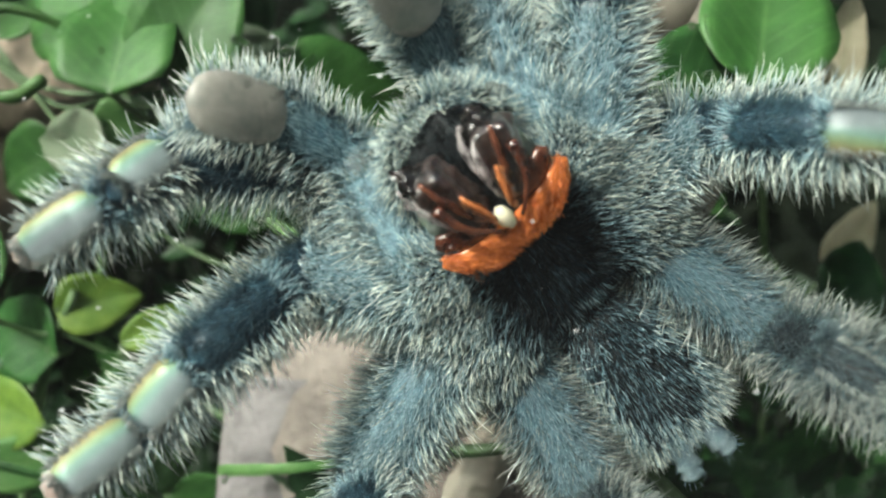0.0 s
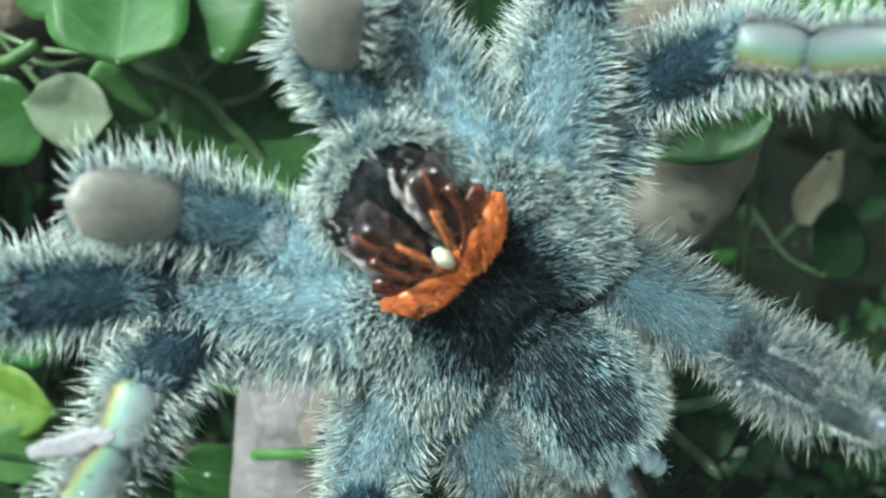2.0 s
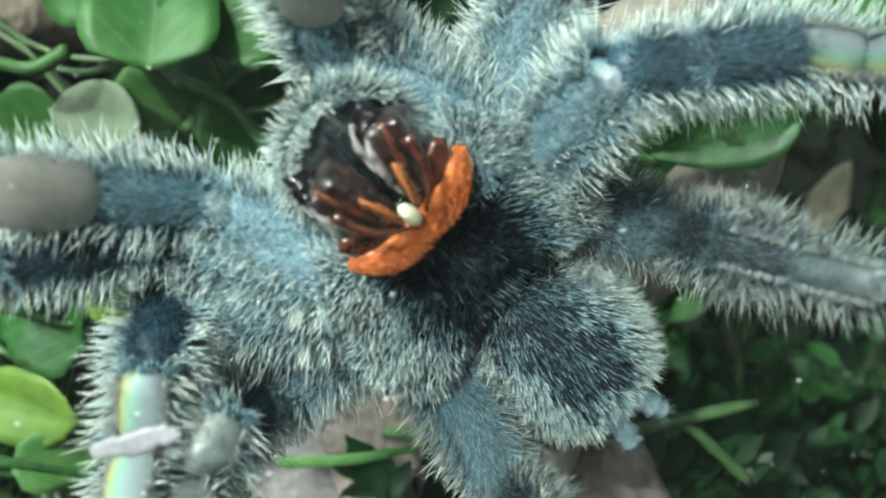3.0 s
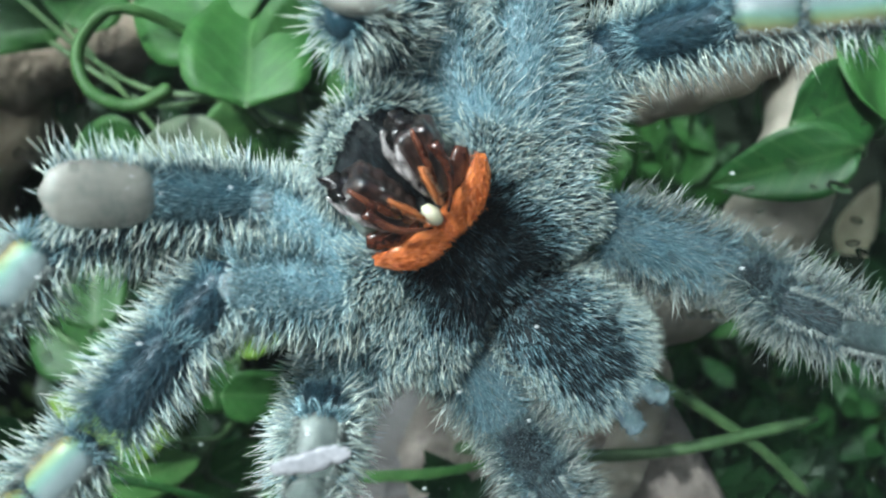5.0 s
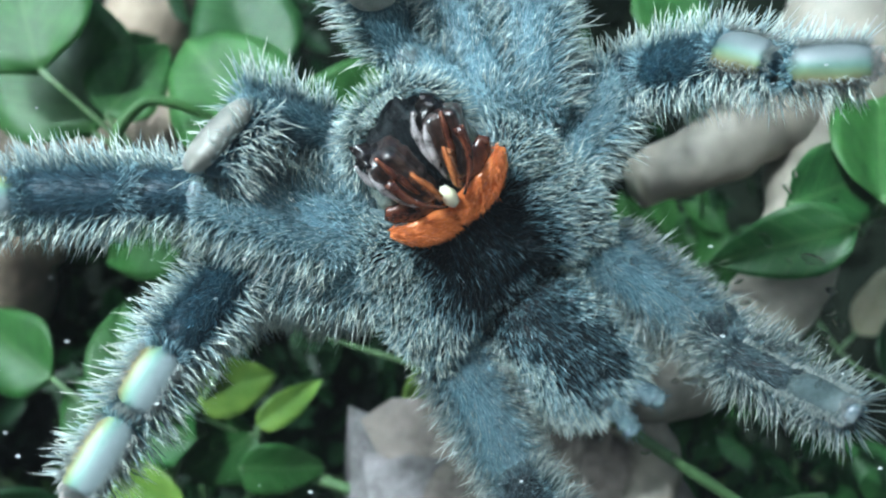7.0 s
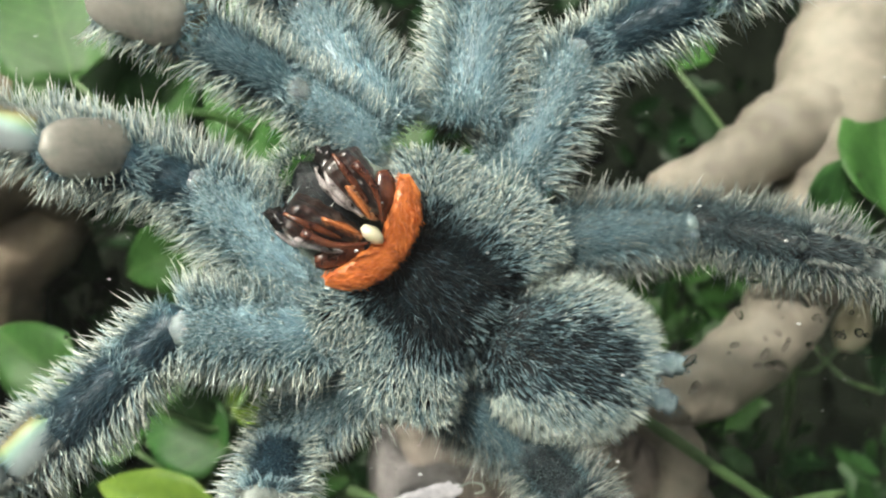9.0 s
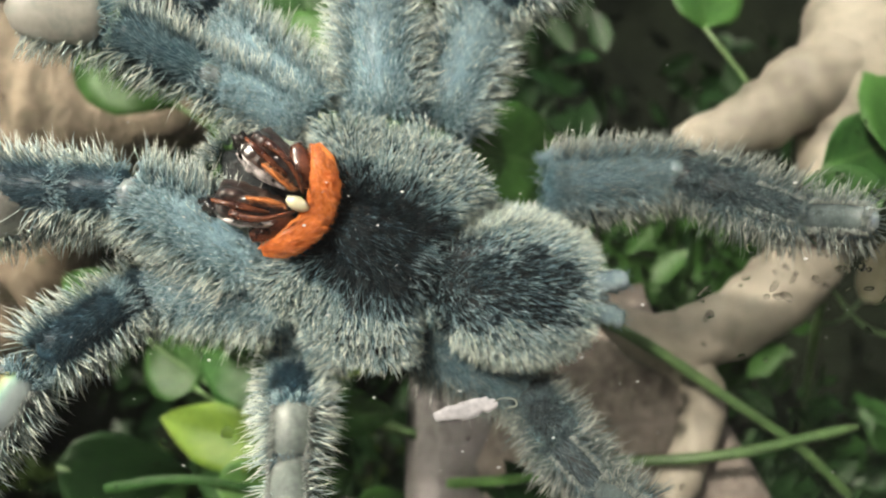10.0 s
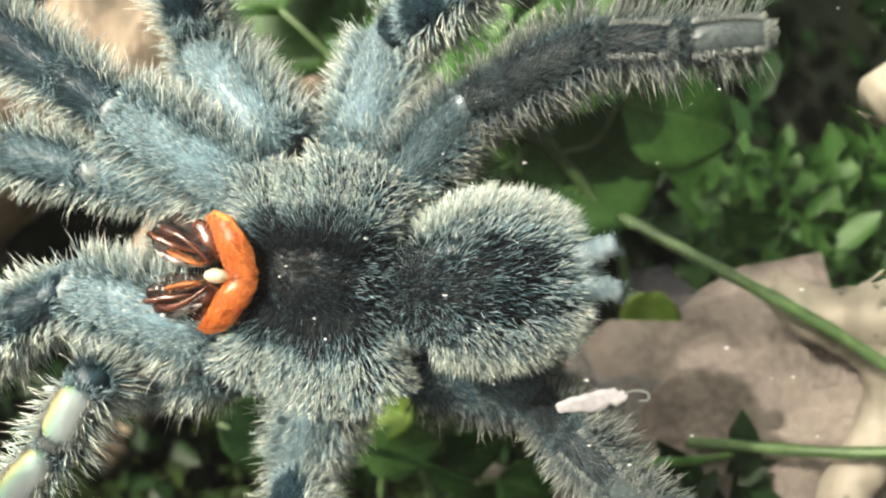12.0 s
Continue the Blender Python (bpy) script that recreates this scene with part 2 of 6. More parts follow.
GLASS = material("clear_glass", glass_build)
WATER = material("water", water_build)


# ---- builders ----
def mesh_of(name, verts, faces, mat, smooth=True):
    me = bpy.data.meshes.new(name)
    me.from_pydata([tuple(v) for v in verts], [], [tuple(f) for f in faces])
    if smooth:
        me.polygons.foreach_set("use_smooth", [True] * len(me.polygons))
    me.materials.append(mat)
    me.update()
    return me


def part(name, me, parent=None, m=None, label="", kind=""):
    ob = new(name, me)
    if parent:
        ob.parent = parent
    if m is not None:
        ob.matrix_basis = m
    return tagged(ob, label, kind=kind)


def tube(points, radii, sides=12, flat=1.0, lumps=0.0, seed=0.0):
    """Vertices and faces of a closed, rounded tube along points (metres); flat: its thickness across y as a share."""
    pts = [Vector(p) for p in points]
    verts, faces = [], []
    ref = Vector((0, 1, 0))
    for i, p in enumerate(pts):
        d = (pts[min(i + 1, len(pts) - 1)] - pts[max(i - 1, 0)]).normalized()
        a = ref - d * ref.dot(d)
        a = a.normalized() if a.length > 1e-6 else d.orthogonal().normalized()
        c = d.cross(a)
        for k in range(sides):
            w = 2 * math.pi * k / sides
            r = radii[i]
            if lumps:
                r *= 1 + lumps * noise.noise(Vector((math.cos(w), math.sin(w), i * 0.35 + seed)))
            verts.append(p + a * (math.cos(w) * r * flat) + c * (math.sin(w) * r))
    n = len(pts)
    for i in range(n - 1):
        for k in range(sides):
            q = (k + 1) % sides
            faces.append((i * sides + k, i * sides + q, (i + 1) * sides + q, (i + 1) * sides + k))
    verts += [pts[0], pts[-1]]
    for k in range(sides):
        q = (k + 1) % sides
        faces.append((n * sides, q, k))
        faces.append((n * sides + 1, (n - 1) * sides + k, (n - 1) * sides + q))
    return verts, faces


def capsule(length, r0, r1, steps=12, bulge=0.12, sides=14, flat=1.0, lumps=0.06, seed=0.0):
    """A limb's segment along z, rounded at both ends (millimetres in, metres out)."""
    pts, radii = [], []
    for i in range(steps + 1):
        u = i / steps
        cap = min(1.0, math.sqrt(max(0.0, 1 - (1 - min(u, 1 - u) / 0.11) ** 2))) if min(u, 1 - u) < 0.11 else 1.0
        r = (r0 + (r1 - r0) * u) * (1 + bulge * math.sin(math.pi * u)) * max(cap, 0.12)
        pts.append((0, 0, u * length * MM))
        radii.append(r * MM)
    return tube(pts, radii, sides, flat, lumps, seed)


def ball(centre, radii, rings=14, sides=20, lumps=0.05, seed=0.0):
    """A lumpy ellipsoid (millimetres in, metres out)."""
    c = Vector(centre) * MM
    verts, faces = [], []
    for i in range(1, rings):
        a = math.pi * i / rings
        for k in range(sides):
            w = 2 * math.pi * k / sides
            n = Vector((math.cos(a), math.sin(a) * math.cos(w), math.sin(a) * math.sin(w)))
            s = 1 + lumps * noise.noise(n * 2.2 + Vector((seed, seed, 0)))
            verts.append(c + Vector((n.x * radii[0], n.y * radii[1], n.z * radii[2])) * (MM * s))
    for i in range(rings - 2):
        for k in range(sides):
            q = (k + 1) % sides
            faces.append((i * sides + k, (i + 1) * sides + k, (i + 1) * sides + q, i * sides + q))
    verts += [c + Vector((radii[0] * MM, 0, 0)), c - Vector((radii[0] * MM, 0, 0))]
    b = (rings - 1) * sides
    for k in range(sides):
        q = (k + 1) % sides
        faces.append((b, k, q))
        faces.append((b + 1, (rings - 2) * sides + q, (rings - 2) * sides + k))
    return verts, faces


def ridged(piece, count, depth):
    """A piece along z with grooves running down its length."""
    out = []
    for v in piece[0]:
        k = 1 + depth * math.cos(count * math.atan2(v[0], v[1]) + 40 * v[2])
        out.append(Vector((v[0] * k, v[1] * k, v[2])))
    return out, piece[1]


def join(*pieces):
    verts, faces = [], []
    for v, f in pieces:
        o = len(verts)
        verts += list(v)
        faces += [tuple(i + o for i in g) for g in f]
    return verts, faces


def moved(piece, m):
    return [m @ Vector(v) for v in piece[0]], piece[1]


def hairs(name, roots, ways, lengths, widths, mat, rng, bend=0.35):
    """One mesh of tapered, bent, three-sided hairs. roots, ways: (n, 3) arrays in metres."""
    n = len(roots)
    ways = ways / np.linalg.norm(ways, axis=1, keepdims=True)
    side = np.cross(ways, rng.normal(size=(n, 3)))
    side /= np.linalg.norm(side, axis=1, keepdims=True) + 1e-12
    other = np.cross(ways, side)
    lean = rng.normal(size=(n, 3))
    lean -= ways * np.sum(lean * ways, axis=1, keepdims=True)
    lean *= bend * 0.5
    L, W = lengths[:, None], widths[:, None] * FINE
    mid = roots + ways * L * 0.72 + lean * L * 0.26
    tip = roots + ways * L + lean * L * 0.5
    rows = []
    for base, w in ((roots, 0.48), (mid, 0.43)):
        for k in range(3):
            a = 2 * math.pi * k / 3
            rows.append(base + (side * math.cos(a) + other * math.sin(a)) * W * w)
    rows.append(tip)
    verts = np.stack(rows, axis=1).reshape(-1, 3)
    face = np.array([(0, 1, 4), (0, 4, 3), (1, 2, 5), (1, 5, 4), (2, 0, 3), (2, 3, 5), (3, 4, 6), (4, 5, 6), (5, 3, 6)])
    faces = (face[None] + 7 * np.arange(n)[:, None, None]).reshape(-1, 3)
    me = bpy.data.meshes.new(name)
    me.vertices.add(len(verts))
    me.vertices.foreach_set("co", verts.ravel())
    me.loops.add(faces.size)
    me.loops.foreach_set("vertex_index", faces.ravel().astype(np.int32))
    me.polygons.add(len(faces))
    me.polygons.foreach_set("loop_start", np.arange(0, faces.size, 3, dtype=np.int32))
    me.polygons.foreach_set("use_smooth", np.ones(len(faces), dtype=bool))
    me.materials.append(mat)
    me.update(calc_edges=True)
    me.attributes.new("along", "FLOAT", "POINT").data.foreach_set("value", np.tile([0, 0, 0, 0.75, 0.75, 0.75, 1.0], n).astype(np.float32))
    return me


THICK, FINE = 1.6, 0.82  # more and thinner hairs


def limb_hairs(name, count, length, r0, r1, hair, width, mat, seed, where=(0, 2 * math.pi), lean=0.7, along=(0.05, 0.98), bend=0.35, outward=1.0):
    """Hairs round a segment along z; where: the arc of angles, 0 is away from the pane and pi towards it."""
    rng = np.random.default_rng(seed)
    count = int(count * THICK)
    u = rng.uniform(along[0], along[1], count)
    a = rng.uniform(where[0], where[1], count)
    r = (r0 + (r1 - r0) * u) * (1 + 0.12 * np.sin(np.pi * u)) * 0.96
    n = np.stack([np.sin(a), np.cos(a), np.zeros(count)], axis=1)
    roots = n * r[:, None] * MM
    roots[:, 2] = u * length * MM
    ways = n * outward + np.stack([np.zeros(count), np.zeros(count), np.full(count, lean)], axis=1) + rng.normal(size=(count, 3)) * 0.22
    return hairs(name, roots, ways, rng.uniform(hair[0], hair[1], count) * MM, rng.uniform(width[0], width[1], count) * MM, mat, rng, bend)


def ball_hairs(name, count, centre, radii, hair, width, mat, seed, lean=(0.6, 0, 0), keep=None, bend=0.35):
    """Hairs on an ellipsoid; keep: a test on unit normals (n, 3) that says which stay."""
    rng = np.random.default_rng(seed)
    count = int(count * THICK)
    n = rng.normal(size=(count * 4, 3))
    n /= np.linalg.norm(n, axis=1, keepdims=True)
    if keep is not None:
        n = n[keep(n)]
    n = n[:count]
    roots = (np.array(centre) + n * np.array(radii) * 0.97) * MM
    ways = n / np.array(radii)
    ways /= np.linalg.norm(ways, axis=1, keepdims=True)
    ways = ways + np.array(lean) + rng.normal(size=n.shape) * 0.2
    k = len(n)
    return hairs(name, roots, ways, rng.uniform(hair[0], hair[1], k) * MM, rng.uniform(width[0], width[1], k) * MM, mat, rng, bend)


def join_meshes(name, meshes):
    """One mesh of several hair meshes; their materials stay apart."""
    bm = bmesh.new()
    mats = []
    for me in meshes:
        start = len(bm.faces)
        bm.from_mesh(me)
        bm.faces.ensure_lookup_table()
        for m in me.materials:
            if m not in mats:
                mats.append(m)
        ks = [mats.index(m) for m in me.materials]
        for f in bm.faces[start:]:
            f.material_index = ks[f.material_index]
    out = bpy.data.meshes.new(name)
    bm.to_mesh(out)
    bm.free()
    for m in mats:
        out.materials.append(m)
    return out


# ---- the place: a planted glass enclosure on a table ----
def box(x0, x1, y0, y1, z0, z1, cut=(1, 1, 1), rough=0.0, seed=0.0):
    """A box in millimetres with its faces cut into a grid, and lumps across it."""
    bm = bmesh.new()
    bmesh.ops.create_cube(bm, size=1.0)
    if max(cut) > 1:
        bmesh.ops.subdivide_edges(bm, edges=bm.edges[:], cuts=max(cut), use_grid_fill=True)
    for v in bm.verts:
        v.co = Vector((x0 + (v.co.x + 0.5) * (x1 - x0), y0 + (v.co.y + 0.5) * (y1 - y0), z0 + (v.co.z + 0.5) * (z1 - z0))) * MM
        if rough:
            v.co += noise.noise_vector(v.co * 28 + Vector((seed, 0, 0))) * rough * MM + noise.noise_vector(v.co * 90) * rough * 0.35 * MM
    vs = [v.co.copy() for v in bm.verts]
    bm.verts.index_update()
    fs = [[v.index for v in f.verts] for f in bm.faces]
    bm.free()
    return vs, fs


def structure(name, piece, mat, label, smooth=False):
    return tagged(new(name, mesh_of(name, *piece, mat, smooth)), label, kind="structure")


TABLE = plain("dark_earth", (0.012, 0.011, 0.009), (0.035, 0.03, 0.024), 0.9, 6, 0.3, 0.001)
structure("ground", box(-30000, 30000, -30000, 30000, -40, -14), TABLE, "plain dark ground under the enclosure")
structure("floor", box(-330, 330, 0, 330, -8, 50, (40, 40, 40), 9.0), SOIL, "damp soil floor of the enclosure, coloured near black as in shade", True)
structure("wall_back", box(-330, 330, 318, 334, -8, 420, (36, 36, 36), 9.0, 3), BARK, "cork back wall of the enclosure, coloured near black as in shade", True)
structure("wall_west", box(-344, -330, -4, 334, -8, 420), BARK, "side wall of the enclosure, coloured near black as in shade")
structure("wall_east", box(330, 344, -4, 334, -8, 420), BARK, "side wall of the enclosure, coloured near black as in shade")
pane = structure("window_1", box(-330, 330, -3.4, -0.6, -8, 420), GLASS, "clear wet front glass of the enclosure")
pane.visible_shadow = False
# added, unseen: keeps the bright sky from reflecting in the pane
structure("wall_south", box(-1100, 1100, -1040, -1000, -14, 560), BARK, "added unseen low dark board that blocks sky reflection in the pane")


def leaf_mesh(name, length, width, mat, fold=0.25, droop=0.3, point=0.6, seed=0):
    """A leaf along x from its stalk, facing -y, folded along its midrib and drooping, with real thickness (millimetres)."""
    nu, nv = 12, 8
    top, verts, faces = [], [], []
    for i in range(nu + 1):
        u = i / nu
        half = width / 2 * (math.sin(math.pi * u ** (0.55 + 0.25 * point)) ** (0.62 + 0.3 * point)) if 0 < u < 1 else width * 0.012
        for j in range(nv + 1):
            v = 2 * j / nv - 1
            x = u * length
            z = v * half * (1 + 0.05 * noise.noise(Vector((u * 5, v, seed))))
            y = -abs(v) * half * fold + droop * length * u * u + 0.05 * length * noise.noise(Vector((u * 2.2, v * 1.3, seed + 4)))
            y += 0.012 * width * math.cos(9 * math.pi * u) * abs(v)
            top.append(Vector((x, y, z)) * MM)
    n = len(top)
    verts = top + [p + Vector((0, 0.35 * MM, 0)) for p in top]
    w = nv + 1
    for i in range(nu):
        for j in range(nv):
            q = (i * w + j, i * w + j + 1, (i + 1) * w + j + 1, (i + 1) * w + j)
            faces.append(q)
            faces.append(tuple(k + n for k in reversed(q)))
    ring = [j for j in range(w)] + [i * w + nv for i in range(1, nu + 1)] + [nu * w + j for j in range(nv - 1, -1, -1)] + [i * w for i in range(nu - 1, 0, -1)]
    for a, b in zip(ring, ring[1:] + ring[:1]):
        faces.append((b, a, a + n, b + n))
    return mesh_of(name, verts, faces, mat)


def smooth_line(points, steps=8):
    """A rounded line through points."""
    p = [Vector(q) for q in points]
    p = [p[0] * 2 - p[1]] + p + [p[-1] * 2 - p[-2]]
    out = []
    for k in range(1, len(p) - 2):
        for i in range(steps):
            u = i / steps
            a, b, c, d = p[k - 1], p[k], p[k + 1], p[k + 2]
            out.append(0.5 * ((2 * b) + (c - a) * u + (2 * a - 5 * b + 4 * c - d) * u * u + (3 * b - a - 3 * c + d) * u ** 3))
    out.append(p[-2])
    return out


def vine(name, points, radius, mat, label, taper=0.6, lumps=0.12, category="stem", sides=10, flat=1.0):
    line = smooth_line(points)
    n = len(line)
    radii = [radius * (1 - (1 - taper) * i / (n - 1)) * (1 + 0.05 * math.sin(i * 1.7)) * MM for i in range(n)]
    radii[0] *= 0.7
    radii[-1] *= 0.6
    ob = new(name, mesh_of(name, *tube([q * MM for q in line], radii, sides, flat, lumps, radius), mat))
    return tagged(ob, label, category)


def plant(label, leaves, stem):
    """A plant: its stem in millimetres, with each leaf as (middle of the leaf, length, width, turn in the picture's plane, tilt back, material, roundness)."""
    ob = tagged(new("plant"), label, "plant")
    line = smooth_line(stem[0])
    part("stem", mesh_of("stem", *tube([q * MM for q in line], [stem[1] * (1 - 0.4 * i / len(line)) * MM for i in range(len(line))], 8, 1, 0.1), STEM), ob)
    for i, (at, length, width, turn, tilt, mat, point) in enumerate(leaves):
        me = leaf_mesh("leaf", length, width, mat, 0.22, 0.18, point, at[0] * 0.1)
        m = Matrix.Translation(Vector(at) * MM) @ pose(0, 0, 0, 0, -turn, 0) @ pose(0, 0, 0, 0, 0, tilt) @ Matrix.Translation((-length * 0.5 * MM, -0.06 * length * MM, 0))
        blade = part("leaf", me, ob, m)
        base = m @ Vector((0.3 * MM, 0, 0))
        near = min(line, key=lambda q: (q * MM - base).length) * MM
        if (near - base).length > 0.5 * MM:
            mid = (near + base) / 2 + Vector((0.0015, 0.003, -0.16 * (near - base).length))
            inv = m.inverted()
            part("stalk", mesh_of("stalk", *tube([inv @ q for q in smooth_line([base, mid, near], 5)], [0.55 * MM] * 11, 7), STEM), blade)
    return ob


DRY = leaf_material("dry_leaf", (0.30, 0.27, 0.18), (0.52, 0.48, 0.34), 0.6)
plant("bright green round-leaved creeper in front of dark soil", [
    ((-15, 64, 178), 26, 21, 90, 20, LEAF_MID, 0.0),
    ((-26, 71, 187), 27, 24, 130, 15, LEAF_MID, 0.0),
    ((-2, 63, 180), 24, 21, 60, -15, LEAF_MID, 0.1),
    ((2, 75, 178), 13, 9, 20, 20, LEAF_PALE, 0.3),
    ((19, 80, 168), 30, 22, -10, 25, LEAF_MID, 0.4),
    ((-28, 98, 207), 32, 24, 110, 10, LEAF_DEEP, 0.2),
    ((-63, 89, 196), 40, 31, 120, 12, LEAF_MID, 0.2),
    ((4, 82, 160), 36, 27, 40, 12, LEAF_MID, 0.3),
    ((-8, 89, 171), 32, 25, 100, 10, LEAF_MID, 0.2),
    ((-64, 76, 204), 34, 26, 110, 12, LEAF_MID, 0.2),
], ([(-22, 73, 169), (-14, 73, 166), (-5, 74, 161), (8, 84, 140), (12, 92, 100), (14, 100, 50)], 1.4))
plant("pale-dusted broad leaves on a low stem", [
    ((-27, 68, 160), 20, 12, 170, 20, LEAF_PALE, 0.5),
    ((-19, 72, 162), 13, 11, -20, 15, LEAF_LIGHT, 0.1),
    ((-46, 88, 158), 22, 16, 200, 20, LEAF_MID, 0.4),
    ((-28, 86, 150), 20, 14, 240, 20, LEAF_SHADED, 0.4),
], ([(-30, 95, 50), (-34, 92, 110), (-30, 88, 150), (-26, 86, 166)], 1.2))
plant("yellow-green broad leaves near the glass", [
    ((-42, 66, 139), 19, 12, 100, 20, LEAF_MID, 0.4),
    ((-23, 71, 132), 15, 11, 10, 15, LEAF_YELLOW, 0.4),
    ((-39, 74, 126), 22, 16, 160, 20, LEAF_DEEP, 0.3),
    ((-28, 78, 118), 20, 14, 210, 15, LEAF_MID, 0.4),
    ((-54, 82, 126), 18, 13, 140, 20, LEAF_MID, 0.4),
    ((-70, 86, 138), 26, 16, 150, 20, LEAF_MID, 0.4),
], ([(-40, 80, 50), (-40, 76, 90), (-34, 72, 118), (-26, 68, 134)], 1.3))
plant("large glossy dark green leaves behind the glass", [
    ((88, 57, 177), 30, 20, 78, 18, LEAF_MID, 0.4),
    # deep green puts the shade of the spider's legs into this leaf
    ((69, 52, 157), 23, 12, 196, 16, LEAF_DEEP, 0.6),
    ((80, 54, 167), 25, 15, 18, 14, LEAF_DEEP, 0.5),
    ((102, 96, 174), 28, 19, 20, 15, LEAF_SHADED, 0.4),
    ((116, 100, 136), 20, 14, 60, 20, LEAF_SHADED, 0.5),
    ((122, 100, 165), 26, 15, 300, 20, LEAF_SHADED, 0.5),
    ((60, 84, 207), 24, 16, 80, 20, LEAF_MID, 0.3),
    ((108, 80, 177), 24, 8, 72, 10, DRY, 0.4),
    ((130, 135, 145), 24, 11, 50, 10, DRY, 0.4),
], ([(112, 150, 50), (110, 138, 110), (103, 112, 145), (98, 96, 160), (91, 66, 166)], 1.1))
plant("low green leaves over the soil", [
    ((-43, 72, 113), 28, 13, 170, 18, LEAF_YELLOW, 0.7),
    ((-42, 86, 99), 21, 11, 175, 18, LEAF_DEEP, 0.3),
    ((-25, 96, 96), 20, 13, 20, 15, LEAF_MID, 0.2),
    ((-8, 92, 90), 22, 14, -20, 20, LEAF_MID, 0.3),
    ((-62, 96, 98), 24, 15, 190, 20, LEAF_MID, 0.4),
    ((-20, 100, 82), 26, 15, 0, 25, LEAF_MID, 0.4),
    ((-34, 70, 104), 16, 10, 5, 15, LEAF_LIGHT, 0.2),
    ((-15, 75, 116), 17, 10, -8, 18, LEAF_MID, 0.3),
    ((-14, 75, 128), 15, 6, 35, 15, LEAF_YELLOW, 0.5),
    ((-62, 80, 104), 27, 16, -12, 18, LEAF_SHADED, 0.4),
], ([(-24, 106, 50), (-26, 100, 80), (-30, 92, 98), (-22, 86, 110)], 1.2))
plant("small bright leaves behind the spider's abdomen", [
    ((12, 72, 129), 14, 11, 250, 20, LEAF_YELLOW, 0.6),
    ((20, 88, 118), 16, 10, 220, 20, LEAF_MID, 0.4),
    ((33, 84, 104), 18, 11, 10, 20, LEAF_SHADED, 0.4),
    ((-45, 82, 190), 20, 15, 60, 15, LEAF_MID, 0.3),
], ([(14, 100, 50), (14, 92, 90), (12, 86, 120), (10, 80, 134)], 1.0))

# vines, twigs and blades
vine("vine", [(-27, 60, 169.4), (-32.7, 60, 166.5), (-39.3, 60, 168.7), (-41.5, 61, 175.3), (-37, 61, 181.2), (-31.2, 62, 181.2), (-24, 66, 178)], 1.2, LEAF_LIGHT, "curled light green vine tendril", 0.7)
vine("twig", [(6, 62, 149), (22, 52, 140), (38, 50, 131), (50, 50, 123), (65, 51, 113), (76, 54, 103)], 1.15, STEM, "thick green twig slanting behind the glass", 0.8)
vine("twig", [(-28, 82, 118), (-10, 80, 113), (10, 77, 107), (26, 62, 109), (48, 50, 112), (75, 50, 117)], 1.3, STEM, "thin green creeping twig", 0.7)
vine("grass_blade", [(2, 62, 105), (14, 60, 106), (24, 62, 107), (34, 68, 108)], 1.1, LEAF_LIGHT, "thin light green grass blade", 0.5, flat=0.3)
vine("grass_blade", [(-62, 66, 104), (-48, 64, 106), (-34, 64, 104), (-20, 68, 98)], 1.1, LEAF_DEEP, "thin green grass blade", 0.5, flat=0.3)
vine("grass_blade", [(56, 74, 104), (68, 72, 98), (80, 72, 90), (90, 74, 78)], 2.2, LEAF_LIGHT, "bright green grass blade", 0.6, flat=0.4)

WOOD_TAN = plain("tan_wood", (0.12, 0.10, 0.07), (0.42, 0.34, 0.25), 0.8, 70, 1.0, 0.004)
# wood: one pale forked branch, one brown one
branch = tagged(new("branch"), "pale peeled forked branch lying in the enclosure", "branch")


def limb_wood(points, radii, name="bough", mat=WOOD, owner=None, seed=0.0):
    line = smooth_line(points, 10)
    rr = smooth_line([(r, 0, 0) for r in radii], 10)
    return part(name, mesh_of(name, *tube([q * MM for q in line], [max(0.6, q.x) * MM for q in rr], 20, 1.0, 0.16 if mat is WOOD else 0.4, seed), mat), owner)


limb_wood([(106, 80, 225), (95, 74, 203), (85, 69, 186), (81, 67, 167), (74, 64, 150), (65, 62, 140), (51, 59, 133), (40, 57, 132), (31, 58, 137)], [13.4, 13.4, 11.9, 8.2, 7.6, 7.2, 6.2, 5.0, 2.8], owner=branch, seed=1)
limb_wood([(84, 68, 186), (73, 65, 181), (62, 63, 174), (47.5, 62, 168)], [10.3, 7.9, 6.3, 4.6], owner=branch, seed=2)
limb_wood([(41, 57, 131), (47, 58, 127), (50, 58, 119), (46, 58, 108), (42, 58, 97), (38, 58, 50)], [4.3, 4.1, 4.1, 4.0, 4.0, 4.7], owner=branch, seed=3)
brown = tagged(new("branch"), "brown weathered branch leaning against the back", "branch")
limb_wood([(-180, 195, 60), (-140, 182, 120), (-112, 172, 156), (-80, 170, 205), (-60, 172, 250)], [17, 17, 16, 14, 13], mat=WOOD_BROWN, owner=brown, seed=5)
limb_wood([(-300, 220, 60), (-220, 190, 160), (-160, 166, 196), (-112, 158, 193), (-84, 158, 190), (-56, 164, 197)], [24, 25, 26, 25, 14, 9], mat=WOOD_TAN, owner=brown, seed=6)


